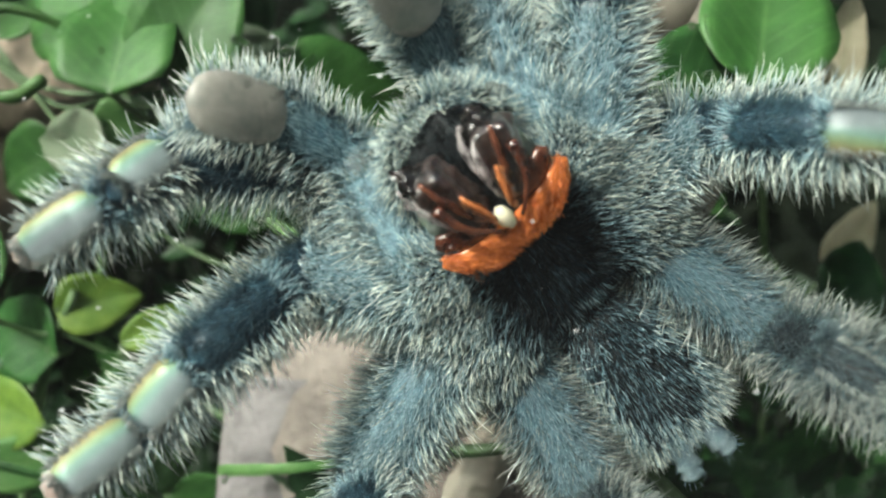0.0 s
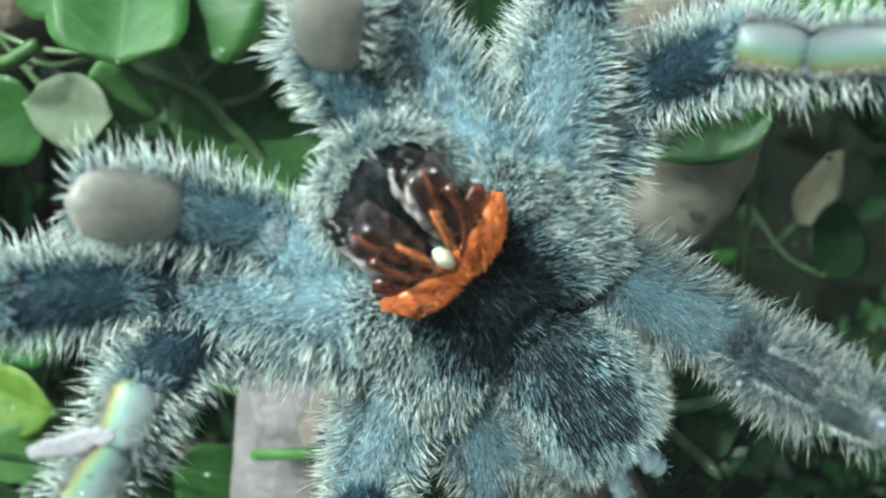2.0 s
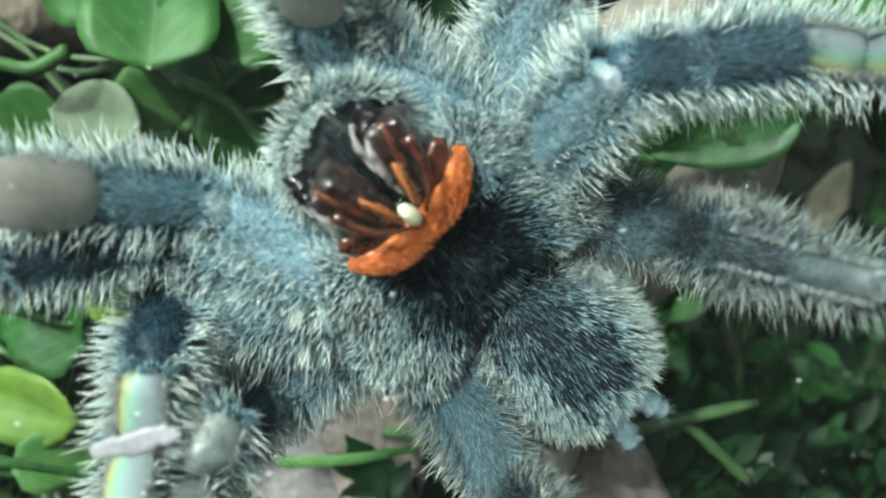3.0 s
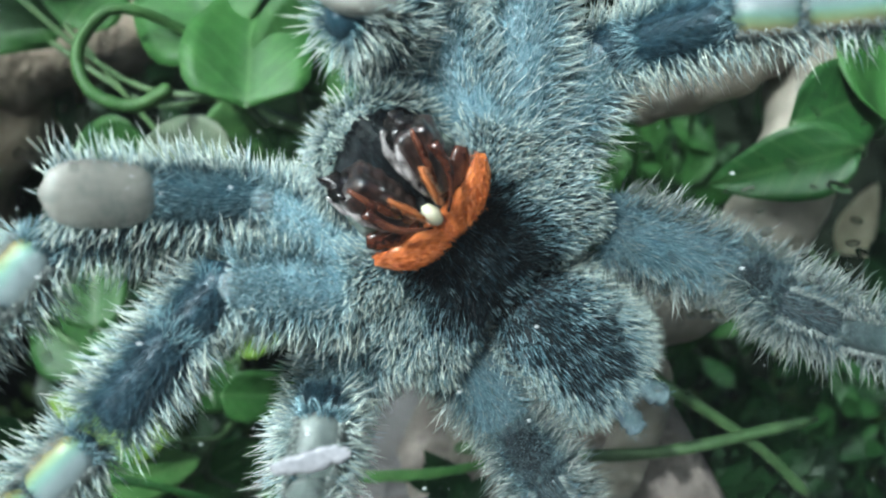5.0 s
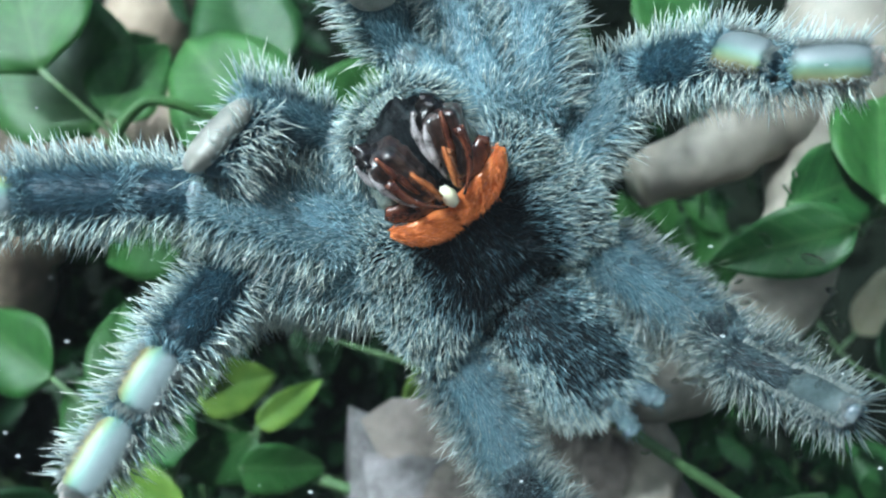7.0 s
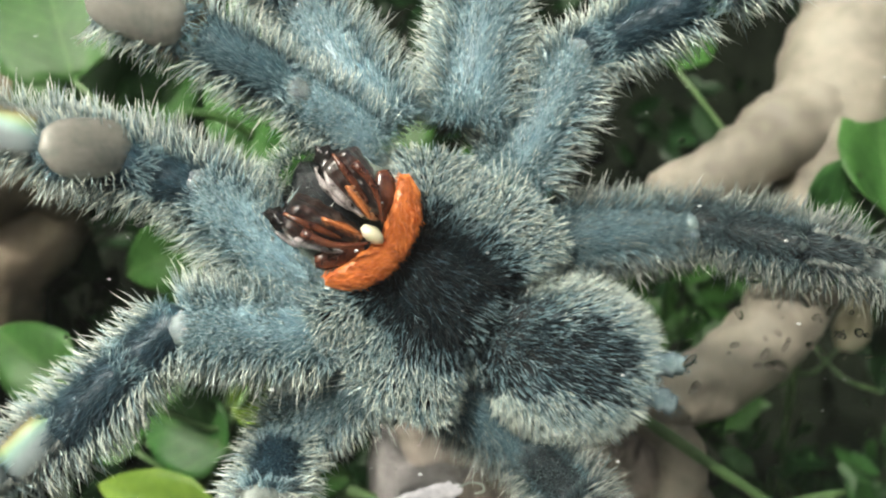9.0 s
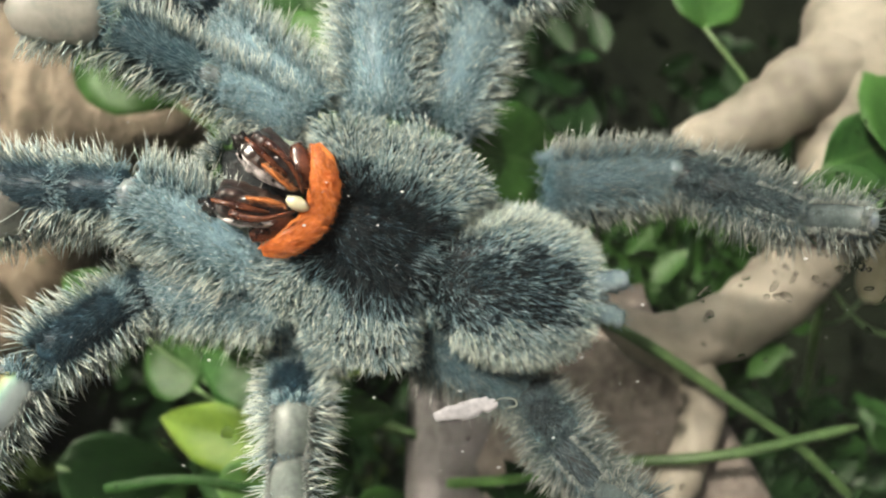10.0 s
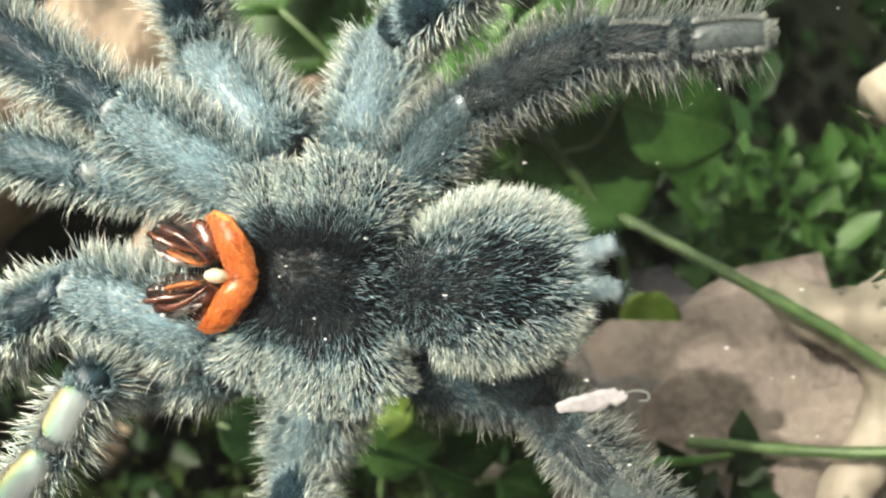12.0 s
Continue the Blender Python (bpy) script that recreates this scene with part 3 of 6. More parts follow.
def stone(at, size, turn, mat, label, seed):
    v, f = box(-size[0] / 2, size[0] / 2, -size[1] / 2, size[1] / 2, -size[2] / 2, size[2] / 2, (5, 5, 5), 0, 0)
    out = []
    for p in v:
        q = Vector((p.x / size[0], p.y / size[1], p.z / size[2])) / MM
        k = max(abs(q.x), abs(q.y), abs(q.z)) / max(q.length, 1e-6)
        q = q * (0.72 + 0.28 * k ** 0.5) * (1.0 if q.length < 1e-6 else (1 + 0.34 * noise.noise(q * 1.7 + Vector((seed, 0, 0))) + 0.08 * noise.noise(q * 7)))
        out.append(Vector((q.x * size[0], q.y * size[1], q.z * size[2])) * MM)
    ob = new("stone", mesh_of("stone", out, f, mat))
    ob.matrix_basis = Matrix.Translation(Vector(at) * MM) @ pose(0, 0, 0, 10 * math.sin(seed), turn, 12 * math.cos(seed))
    return tagged(ob, label, "stone", "stones in the enclosure")


stone((14, 82, 88), (36, 20, 76), 0, STONE, "grey weathered stone standing in the soil", 1.0)
stone((18, 108, 92), (28, 20, 84), 8, STONE, "grey weathered stone standing in the soil", 2.3)
stone((36, 74, 104), (46, 18, 66), -24, STONE_BROWN, "brownish grey angular stone", 3.1)
stone((34, 78, 76), (12, 9, 46), 10, PEBBLE, "pale beige flat pebble", 4.2)
stone((-6, 118, 64), (40, 26, 36), 12, STONE_BROWN, "brownish grey stone on the soil", 6.2)


# small foliage that nobody could count: moss and tiny leaves over soil and back
def small_foliage(name, count, span, size, mat, label, seed, lift=None):
    rng = random.Random(seed)
    verts, faces = [], []
    for _ in range(count):
        x, y, z = (rng.uniform(*s) for s in span)
        if lift and noise.noise(Vector((x, y, z)) * 0.03) < lift:
            continue
        a, t, s = rng.uniform(0, 6.28), rng.uniform(-0.9, 0.9), rng.uniform(*size)
        m = Matrix.Translation((x * MM, y * MM, z * MM)) @ Euler((t, a, rng.uniform(-0.9, 0.9))).to_matrix().to_4x4()
        o = len(verts)
        for px, pz, py in ((0, 0, 0), (0.3, 0.22, -0.04), (0.7, 0.2, -0.03), (1, 0, 0.08), (0.7, -0.2, -0.03), (0.3, -0.22, -0.04), (0.5, 0, 0.06)):
            verts.append(m @ Vector((px * s * MM, py * s * MM, pz * s * MM)))
        for k in range(6):
            faces.append((o + 6, o + k, o + (k + 1) % 6))
    return tagged(new(name, mesh_of(name, verts, faces, mat)), label, "plants", kind="stuff")


small_foliage("moss", 5200, ((-320, 320), (70, 310), (46, 62)), (4, 11), MOSS, "low green moss and seedlings on the soil", 11)
# foliage on this side is coloured darker for the spider's shade
small_foliage("ground_cover", 260, ((60, 190), (85, 190), (88, 112)), (5, 14), LEAF_DEEP, "soft green fern fronds", 12, -0.1)
small_foliage("ground_cover", 420, ((16, 80), (62, 65), (60, 104)), (6, 13), LEAF_SHADED, "low green leaves before the stones, coloured dark as in shade", 18, -0.15)
small_foliage("ground_cover", 900, ((50, 190), (85, 190), (55, 92)), (5, 14), LEAF_SHADED, "low green undergrowth coloured dark as in shade", 17, -0.1)
small_foliage("ground_cover", 1100, ((-190, 50), (130, 230), (55, 130)), (6, 16), LEAF_SHADED, "small-leaved green undergrowth coloured dark as in shade", 13, -0.05)
small_foliage("creeper", 900, ((-120, 60), (150, 300), (130, 290)), (8, 20), LEAF_SHADED, "green creeper on the back wall, coloured dark as in shade", 14, 0.0)
small_foliage("creeper", 500, ((60, 300), (180, 300), (130, 290)), (8, 20), LEAF_SHADED, "green creeper on the back wall, coloured dark as in shade", 15, 0.05)
small_foliage("ground_cover", 500, ((30, 100), (120, 160), (110, 165)), (6, 14), LEAF_MID, "small green leaves behind the branch", 16, 0.0)


# ---- on the pane: a white flake and water drops ----
def flake():
    pts = [(0, 0, 0), (1.4, -0.1, 0.45), (3.0, -0.1, 0.7), (4.6, 0, 1.35), (5.8, 0, 1.5), (6.4, 0, 1.9)]
    line = smooth_line(pts, 5)
    n = len(line)
    radii = [(0.3 + 0.85 * math.sin(math.pi * min(1, (i + 1.2) / n)) ** 0.8 + 0.1 * noise.noise(Vector((i * 0.7, 1, 0)))) * MM for i in range(n)]
    ob = tagged(new("flake", mesh_of("flake", *tube([q * MM for q in line], radii, 12, 0.2, 0.35, 2), FLAKE)), "small white ragged flake stuck to the glass", "flake")
    hook = smooth_line([(6.0, 0, 1.7), (7.2, 0, 2.2), (8.3, 0, 1.9), (8.4, 0, 1.1), (7.6, 0, 0.9)], 5)
    part("hook", mesh_of("hook", *tube([q * MM for q in hook], [0.13 * MM] * len(hook), 6), MEMBRANE), ob, label="thin curled translucent thread")
    ob.matrix_basis = Matrix.Translation((-0.0038, -0.0037, 0.1288)) @ pose(0, 0, 0, 0, -2, 0) @ Matrix.Diagonal((1.1, 1.0, 0.85, 1))


flake()


def drop_mesh(name, kind):
    v, f = ball((0, 0, 0), (1, 0.42, 1), 8, 12, 0.22 * kind, kind * 3.0)
    return mesh_of(name, v, f, WATER)


def specks():
    """Dust on the pane, and white specks painted for the glints of mist drops, too many to count."""
    rng = random.Random(8)
    pieces = []
    for _ in range(170):
        r = rng.choice((0.035, 0.045, 0.05, 0.06, 0.08, 0.13))
        pieces.append(ball((rng.uniform(-62, 82), -0.57, rng.gauss(142, 20)), (r * rng.uniform(0.8, 2.2), 0.03, r), 5, 7, 0.9, rng.random() * 9))
    tagged(new("dust", mesh_of("dust", *join(*pieces), FLAKE)), "fine white dust specks and painted drop glints on the wet glass", "dust", kind="stuff")


specks()
DROPS = [drop_mesh("water_drop", k) for k in (0.4, 1.0, 1.6, 2.4)]
rng = random.Random(5)


def drop(x, z, r, stretch=1.0, turn=0.0, thick=0.09):
    ob = tagged(new("water_drop", DROPS[rng.randrange(4)]), "tiny clear water drop on the glass", "water drop", "drops on the glass")
    ob.matrix_basis = Matrix.Translation((x * MM, (-0.58 + 0.42 * r * thick) * MM, z * MM)) @ pose(0, 0, 0, 0, turn, 0) @ Matrix.Diagonal((r * stretch, r * thick, r, 1))
    ob.visible_shadow = False


for _ in range(64):
    drop(rng.gauss(38, 8), rng.gauss(147, 6), rng.choice((0.2, 0.26, 0.32, 0.4, 0.5)), rng.uniform(1.0, 2.4), rng.uniform(-60, 60), 0.13)
for _ in range(60):
    drop(rng.uniform(-60, 75), rng.uniform(110, 180), rng.choice((0.1, 0.12, 0.16, 0.3)), rng.uniform(1, 1.5), rng.uniform(-80, 80))
for x, z, r in ((-29, 157, 0.6), (-21, 156, 0.5), (-14, 156, 0.6), (-27, 127, 0.7), (-34, 126, 0.5), (-25.6, 157.2, 0.6), (-24, 139, 0.6), (-10, 136, 0.5)):
    drop(x, z, r, 1.0, 0.0, 0.06)


# ---- the tarantula; its own space has the mouth at the origin, the rear along x, the pane along -y ----
FEMUR, TIBIA, META, TARSUS = 18.5, 18.5, 8.2, 9.4
PALP_FEMUR, PALP_TIBIA, PALP_TARSUS = 12.0, 12.0, 11.5
HIPS = {"palp": (-0.4, 5.6, 9.5), "1": (3.5, 4.6, 8.8), "2": (8.6, 5.0, 9.4), "3": (13.0, 6.5, 9.4), "4": (16.8, 8.0, 8.8)}

spider = tagged(new("tarantula"), "hairy blue tarantula clinging belly-on to the glass pane", "tarantula")


def fur_set(length, r0, r1, seed, scale=1.0, dark=False, count=1.0):
    """Short down all round, fringes of long pale hair on both flanks and on the back."""
    pi = math.pi
    c = lambda k: int(k * count)
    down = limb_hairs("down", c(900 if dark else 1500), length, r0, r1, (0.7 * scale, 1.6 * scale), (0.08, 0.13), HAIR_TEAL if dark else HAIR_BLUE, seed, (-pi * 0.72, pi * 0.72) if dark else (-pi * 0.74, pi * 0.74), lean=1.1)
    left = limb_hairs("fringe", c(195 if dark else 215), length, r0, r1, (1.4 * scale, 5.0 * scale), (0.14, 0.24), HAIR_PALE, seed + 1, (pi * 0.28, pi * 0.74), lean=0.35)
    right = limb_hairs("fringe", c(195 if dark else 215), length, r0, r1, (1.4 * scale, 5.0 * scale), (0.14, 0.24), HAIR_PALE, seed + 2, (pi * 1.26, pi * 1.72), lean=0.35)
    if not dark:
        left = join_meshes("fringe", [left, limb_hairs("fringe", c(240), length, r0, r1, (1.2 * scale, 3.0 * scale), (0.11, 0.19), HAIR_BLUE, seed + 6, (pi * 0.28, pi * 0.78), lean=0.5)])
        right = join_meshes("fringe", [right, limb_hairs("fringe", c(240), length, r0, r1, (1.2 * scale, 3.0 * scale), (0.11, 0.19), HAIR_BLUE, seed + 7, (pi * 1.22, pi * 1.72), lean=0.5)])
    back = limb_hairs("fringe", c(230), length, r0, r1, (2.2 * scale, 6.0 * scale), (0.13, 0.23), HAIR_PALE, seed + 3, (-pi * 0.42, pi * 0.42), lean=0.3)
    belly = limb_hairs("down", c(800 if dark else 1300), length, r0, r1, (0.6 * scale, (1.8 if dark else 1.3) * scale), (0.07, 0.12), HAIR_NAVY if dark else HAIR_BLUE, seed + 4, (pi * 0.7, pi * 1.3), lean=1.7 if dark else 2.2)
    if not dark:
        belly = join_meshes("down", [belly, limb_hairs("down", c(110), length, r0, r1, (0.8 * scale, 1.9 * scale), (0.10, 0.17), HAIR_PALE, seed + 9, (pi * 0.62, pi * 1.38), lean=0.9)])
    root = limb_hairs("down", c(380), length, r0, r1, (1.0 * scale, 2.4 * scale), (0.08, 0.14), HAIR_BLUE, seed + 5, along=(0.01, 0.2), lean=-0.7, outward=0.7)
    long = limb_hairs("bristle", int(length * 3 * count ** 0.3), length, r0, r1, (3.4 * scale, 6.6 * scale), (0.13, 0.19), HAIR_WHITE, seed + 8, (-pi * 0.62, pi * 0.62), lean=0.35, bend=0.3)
    return join_meshes("fur", [down, left, right, back, belly, root, long])


def sole(length, width, depth, shift=0.0, seed=0.0):
    """A cushion along z with its flat face towards the pane: a rounded, flattened lozenge."""
    pts, radii = [], []
    for i in range(13):
        u = i / 12
        e = (abs(2 * u - 1)) ** 3.2
        pts.append((0, shift * MM, (0.03 + 0.94 * u) * length * MM))
        radii.append(max(0.12, math.sqrt(max(0, 1 - e))) * width / 2 * MM)
    return tube(pts, radii, 18, depth / width, 0.04, seed)


def velvet(me, length, half, shift, seed):
    """A sole with a rim of short dense hair."""
    rim = [limb_hairs("rim", 240, length, half, half * 0.9, (0.3, 0.9), (0.09, 0.15), HAIR_SOLE, seed + k, (math.pi * (0.5 + k) - 0.7, math.pi * (0.5 + k) + 0.7), lean=0.5, along=(0.12, 0.9)) for k in (0, 1)]
    tip = limb_hairs("tip", 110, length, half * 0.85, half * 0.5, (0.4, 1.0), (0.09, 0.15), HAIR_SOLE, seed + 7, (math.pi * 0.4, math.pi * 1.6), lean=1.2, along=(0.86, 0.97))
    for h in rim + [tip]:
        h.transform(Matrix.Translation((0, shift * MM, 0)))
    return join_meshes("sole", [me] + rim + [tip])


MESH = {}
MESH["femur"] = mesh_of("femur", *capsule(FEMUR, 4.5, 3.1, seed=1), SKIN_BLUE)
MESH["femur_fur"] = fur_set(FEMUR, 4.5, 3.1, 10, count=1.7)
MESH["knee"] = mesh_of("knee", *ball((0, -1.9, FEMUR - 0.2), (1.9, 1.3, 1.6), 10, 14, 0.2), SKIN_PALE)
MESH["patella"] = mesh_of("patella", *moved(capsule(10.4, 2.5, 2.5, 10, seed=2), Matrix.Translation((0, 0, -1.8 * MM))), SKIN_DARK)
MESH["patella_fur"] = fur_set(7.0, 2.5, 2.5, 20, 0.85, True, 0.45)
MESH["tibia"] = mesh_of("tibia", *moved(capsule(TIBIA - 6.0, 2.7, 2.4, 10, seed=3), Matrix.Translation((0, 0, 6.0 * MM))), SKIN_DARK)
fur = fur_set(TIBIA - 6.0, 2.7, 2.4, 30, 0.95, True, 0.85)
fur.transform(Matrix.Translation((0, 0, 6.0 * MM)))
MESH["tibia_fur"] = fur
MESH["metatarsus"] = mesh_of("metatarsus", *capsule(META, 2.0, 1.9, 8, seed=4), SKIN_DARK)
MESH["metatarsus_fur"] = fur_set(META, 2.0, 1.9, 40, 0.95, True, 0.42)
MESH["metatarsus_sole"] = mesh_of("sole", *sole(META - 0.4, 5.0, 2.8, -1.5, 1.0), PAD_SHEEN)
MESH["tarsus"] = mesh_of("tarsus", *capsule(TARSUS - 0.8, 1.8, 1.7, 8, seed=5), SKIN_DARK)
MESH["tarsus_fur"] = fur_set(TARSUS - 1.5, 1.8, 1.6, 50, 0.85, True, 0.32)
MESH["tarsus_sole"] = mesh_of("sole", *sole(TARSUS, 4.7, 2.8, -1.5, 2.0), PAD_SHEEN)
MESH["metatarsus_dull"] = mesh_of("sole", *sole(META - 1.6, 3.4, 2.2, -0.9, 1.0), PAD_DULL)
MESH["tarsus_dull"] = mesh_of("sole", *sole(TARSUS, 3.7, 2.4, -1.1, 2.0), PAD_DULL)
MESH["metatarsus_pale"] = mesh_of("sole", *sole(META - 0.4, 5.2, 2.8, -1.5, 1.0), PAD_GREY)
MESH["tarsus_pale"] = mesh_of("sole", *sole(TARSUS, 4.9, 2.8, -1.5, 2.0), PAD_GREY)
MESH["claw_tuft"] = mesh_of("claw_tuft", *ball((0, -1.2, TARSUS - 0.7), (1.75, 1.1, 1.3), 10, 14, 0.25), TUFT)
MESH["claw_tuft_grey"] = mesh_of("claw_tuft", *ball((0, -1.0, TARSUS - 0.8), (1.5, 1.0, 1.2), 10, 14, 0.3), SKIN_PALE)
for name, length, half, shift in (("metatarsus_sole", META, 2.3, -1.3), ("tarsus_sole", TARSUS, 2.15, -1.3), ("metatarsus_pale", META, 2.4, -1.3), ("tarsus_pale", TARSUS, 2.25, -1.3), ("metatarsus_dull", META, 1.8, -1.1), ("tarsus_dull", TARSUS, 1.75, -1.1)):
    MESH[name] = velvet(MESH[name], length, half, shift, 90)
MESH["palp_femur"] = mesh_of("femur", *capsule(PALP_FEMUR, 3.1, 2.5, seed=6), SKIN_BLUE)
MESH["palp_femur_fur"] = fur_set(PALP_FEMUR, 3.1, 2.5, 60, 0.75, False, 0.8)
MESH["palp_knee"] = mesh_of("knee", *ball((0, -1.6, PALP_FEMUR - 0.2), (1.6, 1.4, 1.8), 10, 14, 0.3), SKIN_PALE)
MESH["palp_tibia"] = mesh_of("tibia", *capsule(PALP_TIBIA, 2.3, 2.4, seed=7), SKIN_DARK)
MESH["palp_tibia_fur"] = fur_set(PALP_TIBIA, 2.3, 2.4, 70, 0.9, True, 0.7)
MESH["palp_tarsus"] = mesh_of("tarsus", *capsule(PALP_TARSUS - 1.5, 2.2, 1.9, 8, seed=8), SKIN_DARK)
MESH["palp_tarsus_fur"] = fur_set(PALP_TARSUS - 2, 2.2, 2.0, 80, 0.9, True, 0.45)
MESH["palp_sole"] = mesh_of("sole", *sole(PALP_TARSUS, 6.6, 3.2, -1.7, 3.0), PAD_PLAIN)


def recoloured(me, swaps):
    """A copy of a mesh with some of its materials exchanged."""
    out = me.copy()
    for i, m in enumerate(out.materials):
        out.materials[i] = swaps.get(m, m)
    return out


# hind legs: same hair and skin, recoloured for the body's shade on them
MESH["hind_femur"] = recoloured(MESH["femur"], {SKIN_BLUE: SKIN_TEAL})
MESH["hind_femur_fur"] = recoloured(MESH["femur_fur"], {HAIR_BLUE: HAIR_TEAL, HAIR_PALE: HAIR_PALE_SHADED})
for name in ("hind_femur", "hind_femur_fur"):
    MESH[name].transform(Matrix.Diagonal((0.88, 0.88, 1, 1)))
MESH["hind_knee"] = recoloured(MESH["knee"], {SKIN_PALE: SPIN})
HIND_SHADED = {HAIR_WHITE: HAIR_PALE_SHADED, HAIR_PALE: HAIR_PALE_SHADED, HAIR_BLUE: HAIR_BLUE_SHADED, SKIN_BLUE: SKIN_SLATE, SKIN_DARK: SKIN_BLACK, HAIR_NAVY: HAIR_BLUE_SHADED}
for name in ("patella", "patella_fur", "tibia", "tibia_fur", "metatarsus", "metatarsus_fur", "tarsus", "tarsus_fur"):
    MESH["hind_" + name] = recoloured(MESH[name], HIND_SHADED)

PALP = {SKIN_DARK: SKIN_TEAL, HAIR_NAVY: HAIR_TEAL}
for name in ("palp_tibia", "palp_tibia_fur"):
    MESH[name] = recoloured(MESH[name], PALP)

LIMB_SET = {}


def make_limb(key, hip, side):
    """A leg or palp in its segments, each one a part of the spider, with its fur and sole under it."""
    palp = hip == "palp"
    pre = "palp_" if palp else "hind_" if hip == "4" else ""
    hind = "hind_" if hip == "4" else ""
    shiny = key in ("leg_low_1", "leg_low_2", "leg_high_3")
    kind, word = ("sole", "pale foot pad with painted iridescent sheen") if shiny else ("pale", "smooth pale grey foot pad") if key == "leg_low_3" else ("dull", "dull grey foot pad")
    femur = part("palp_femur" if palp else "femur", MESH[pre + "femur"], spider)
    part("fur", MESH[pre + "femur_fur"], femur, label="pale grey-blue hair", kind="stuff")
    part("knee", MESH[pre + "knee"], femur, label="knee joint coloured dull grey as in shade" if hind else "shiny pale knee joint")
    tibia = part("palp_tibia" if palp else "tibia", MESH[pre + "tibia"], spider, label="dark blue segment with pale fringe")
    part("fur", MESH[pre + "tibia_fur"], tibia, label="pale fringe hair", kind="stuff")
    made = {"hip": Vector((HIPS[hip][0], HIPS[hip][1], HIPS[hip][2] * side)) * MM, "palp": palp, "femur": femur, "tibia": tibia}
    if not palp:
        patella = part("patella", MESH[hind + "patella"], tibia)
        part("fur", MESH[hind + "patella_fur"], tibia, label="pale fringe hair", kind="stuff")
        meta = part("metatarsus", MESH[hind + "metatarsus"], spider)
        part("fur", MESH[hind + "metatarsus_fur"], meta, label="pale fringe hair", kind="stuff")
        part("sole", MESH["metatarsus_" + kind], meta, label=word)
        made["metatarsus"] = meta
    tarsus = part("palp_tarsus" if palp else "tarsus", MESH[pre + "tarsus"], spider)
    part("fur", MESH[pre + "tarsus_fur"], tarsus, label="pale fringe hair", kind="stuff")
    if palp:
        part("sole", MESH["palp_sole"], tarsus, label="smooth grey oval foot pad")
    else:
        part("sole", MESH["tarsus_" + kind], tarsus, label=word)
        part("claw_tuft", MESH["claw_tuft" if shiny else "claw_tuft_grey"], tarsus, label="pinkish claw tuft" if shiny else "grey claw tuft")
    # this foot's soles take the shaded copy
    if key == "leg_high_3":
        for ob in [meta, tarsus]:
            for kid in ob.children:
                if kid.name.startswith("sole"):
                    kid.data = recoloured(kid.data, {PAD_SHEEN: PAD_SHEEN_SHADED})
    made["tarsus"] = tarsus
    LIMB_SET[key] = made


for word, side in (("low", -1), ("high", 1)):
    make_limb(f"palp_{word}", "palp", side)
    for k in "1234":
        make_limb(f"leg_{word}_{k}", k, side)

# front body: breast plate, hip joints, mouth
BREAST, BREAST_SIZE = (11.6, 5.2, 0), (10.8, 6.4, 8.0)
front = part("front_body", mesh_of("front_body", *ball(BREAST, BREAST_SIZE, 18, 26, 0.04), SKIN_BLACK), spider, label="black hairy breast plate")
part("fur", join_meshes("fur", [
    ball_hairs("f", 5200, BREAST, BREAST_SIZE, (0.8, 1.9), (0.08, 0.14), HAIR_DARK, 101, (0.9, 0, 0), lambda n: n[:, 1] < -0.15),
    ball_hairs("f", 700, BREAST, BREAST_SIZE, (0.9, 2.2), (0.08, 0.13), HAIR_NAVY, 103, (0.9, 0, 0), lambda n: n[:, 1] < -0.2),
    ball_hairs("f", 300, BREAST, BREAST_SIZE, (0.9, 2.2), (0.07, 0.12), HAIR_TEAL, 104, (0.9, 0, 0), lambda n: (n[:, 1] < -0.2) & ((np.abs(n[:, 2]) > 0.55) | (n[:, 0] > 0.45))),
    ball_hairs("f", 800, BREAST, BREAST_SIZE, (1.0, 2.8), (0.08, 0.14), HAIR_BLUE, 105, (0.8, -0.2, 0), lambda n: (n[:, 1] < -0.05) & ((np.abs(n[:, 2]) > 0.54) | (n[:, 0] > 0.42))),
    ball_hairs("f", 60, BREAST, BREAST_SIZE, (1.0, 2.2), (0.06, 0.10), HAIR_BLUE, 106, (0.9, -0.2, 0), lambda n: n[:, 1] < -0.3)]),
    front, label="short black hair", kind="stuff")
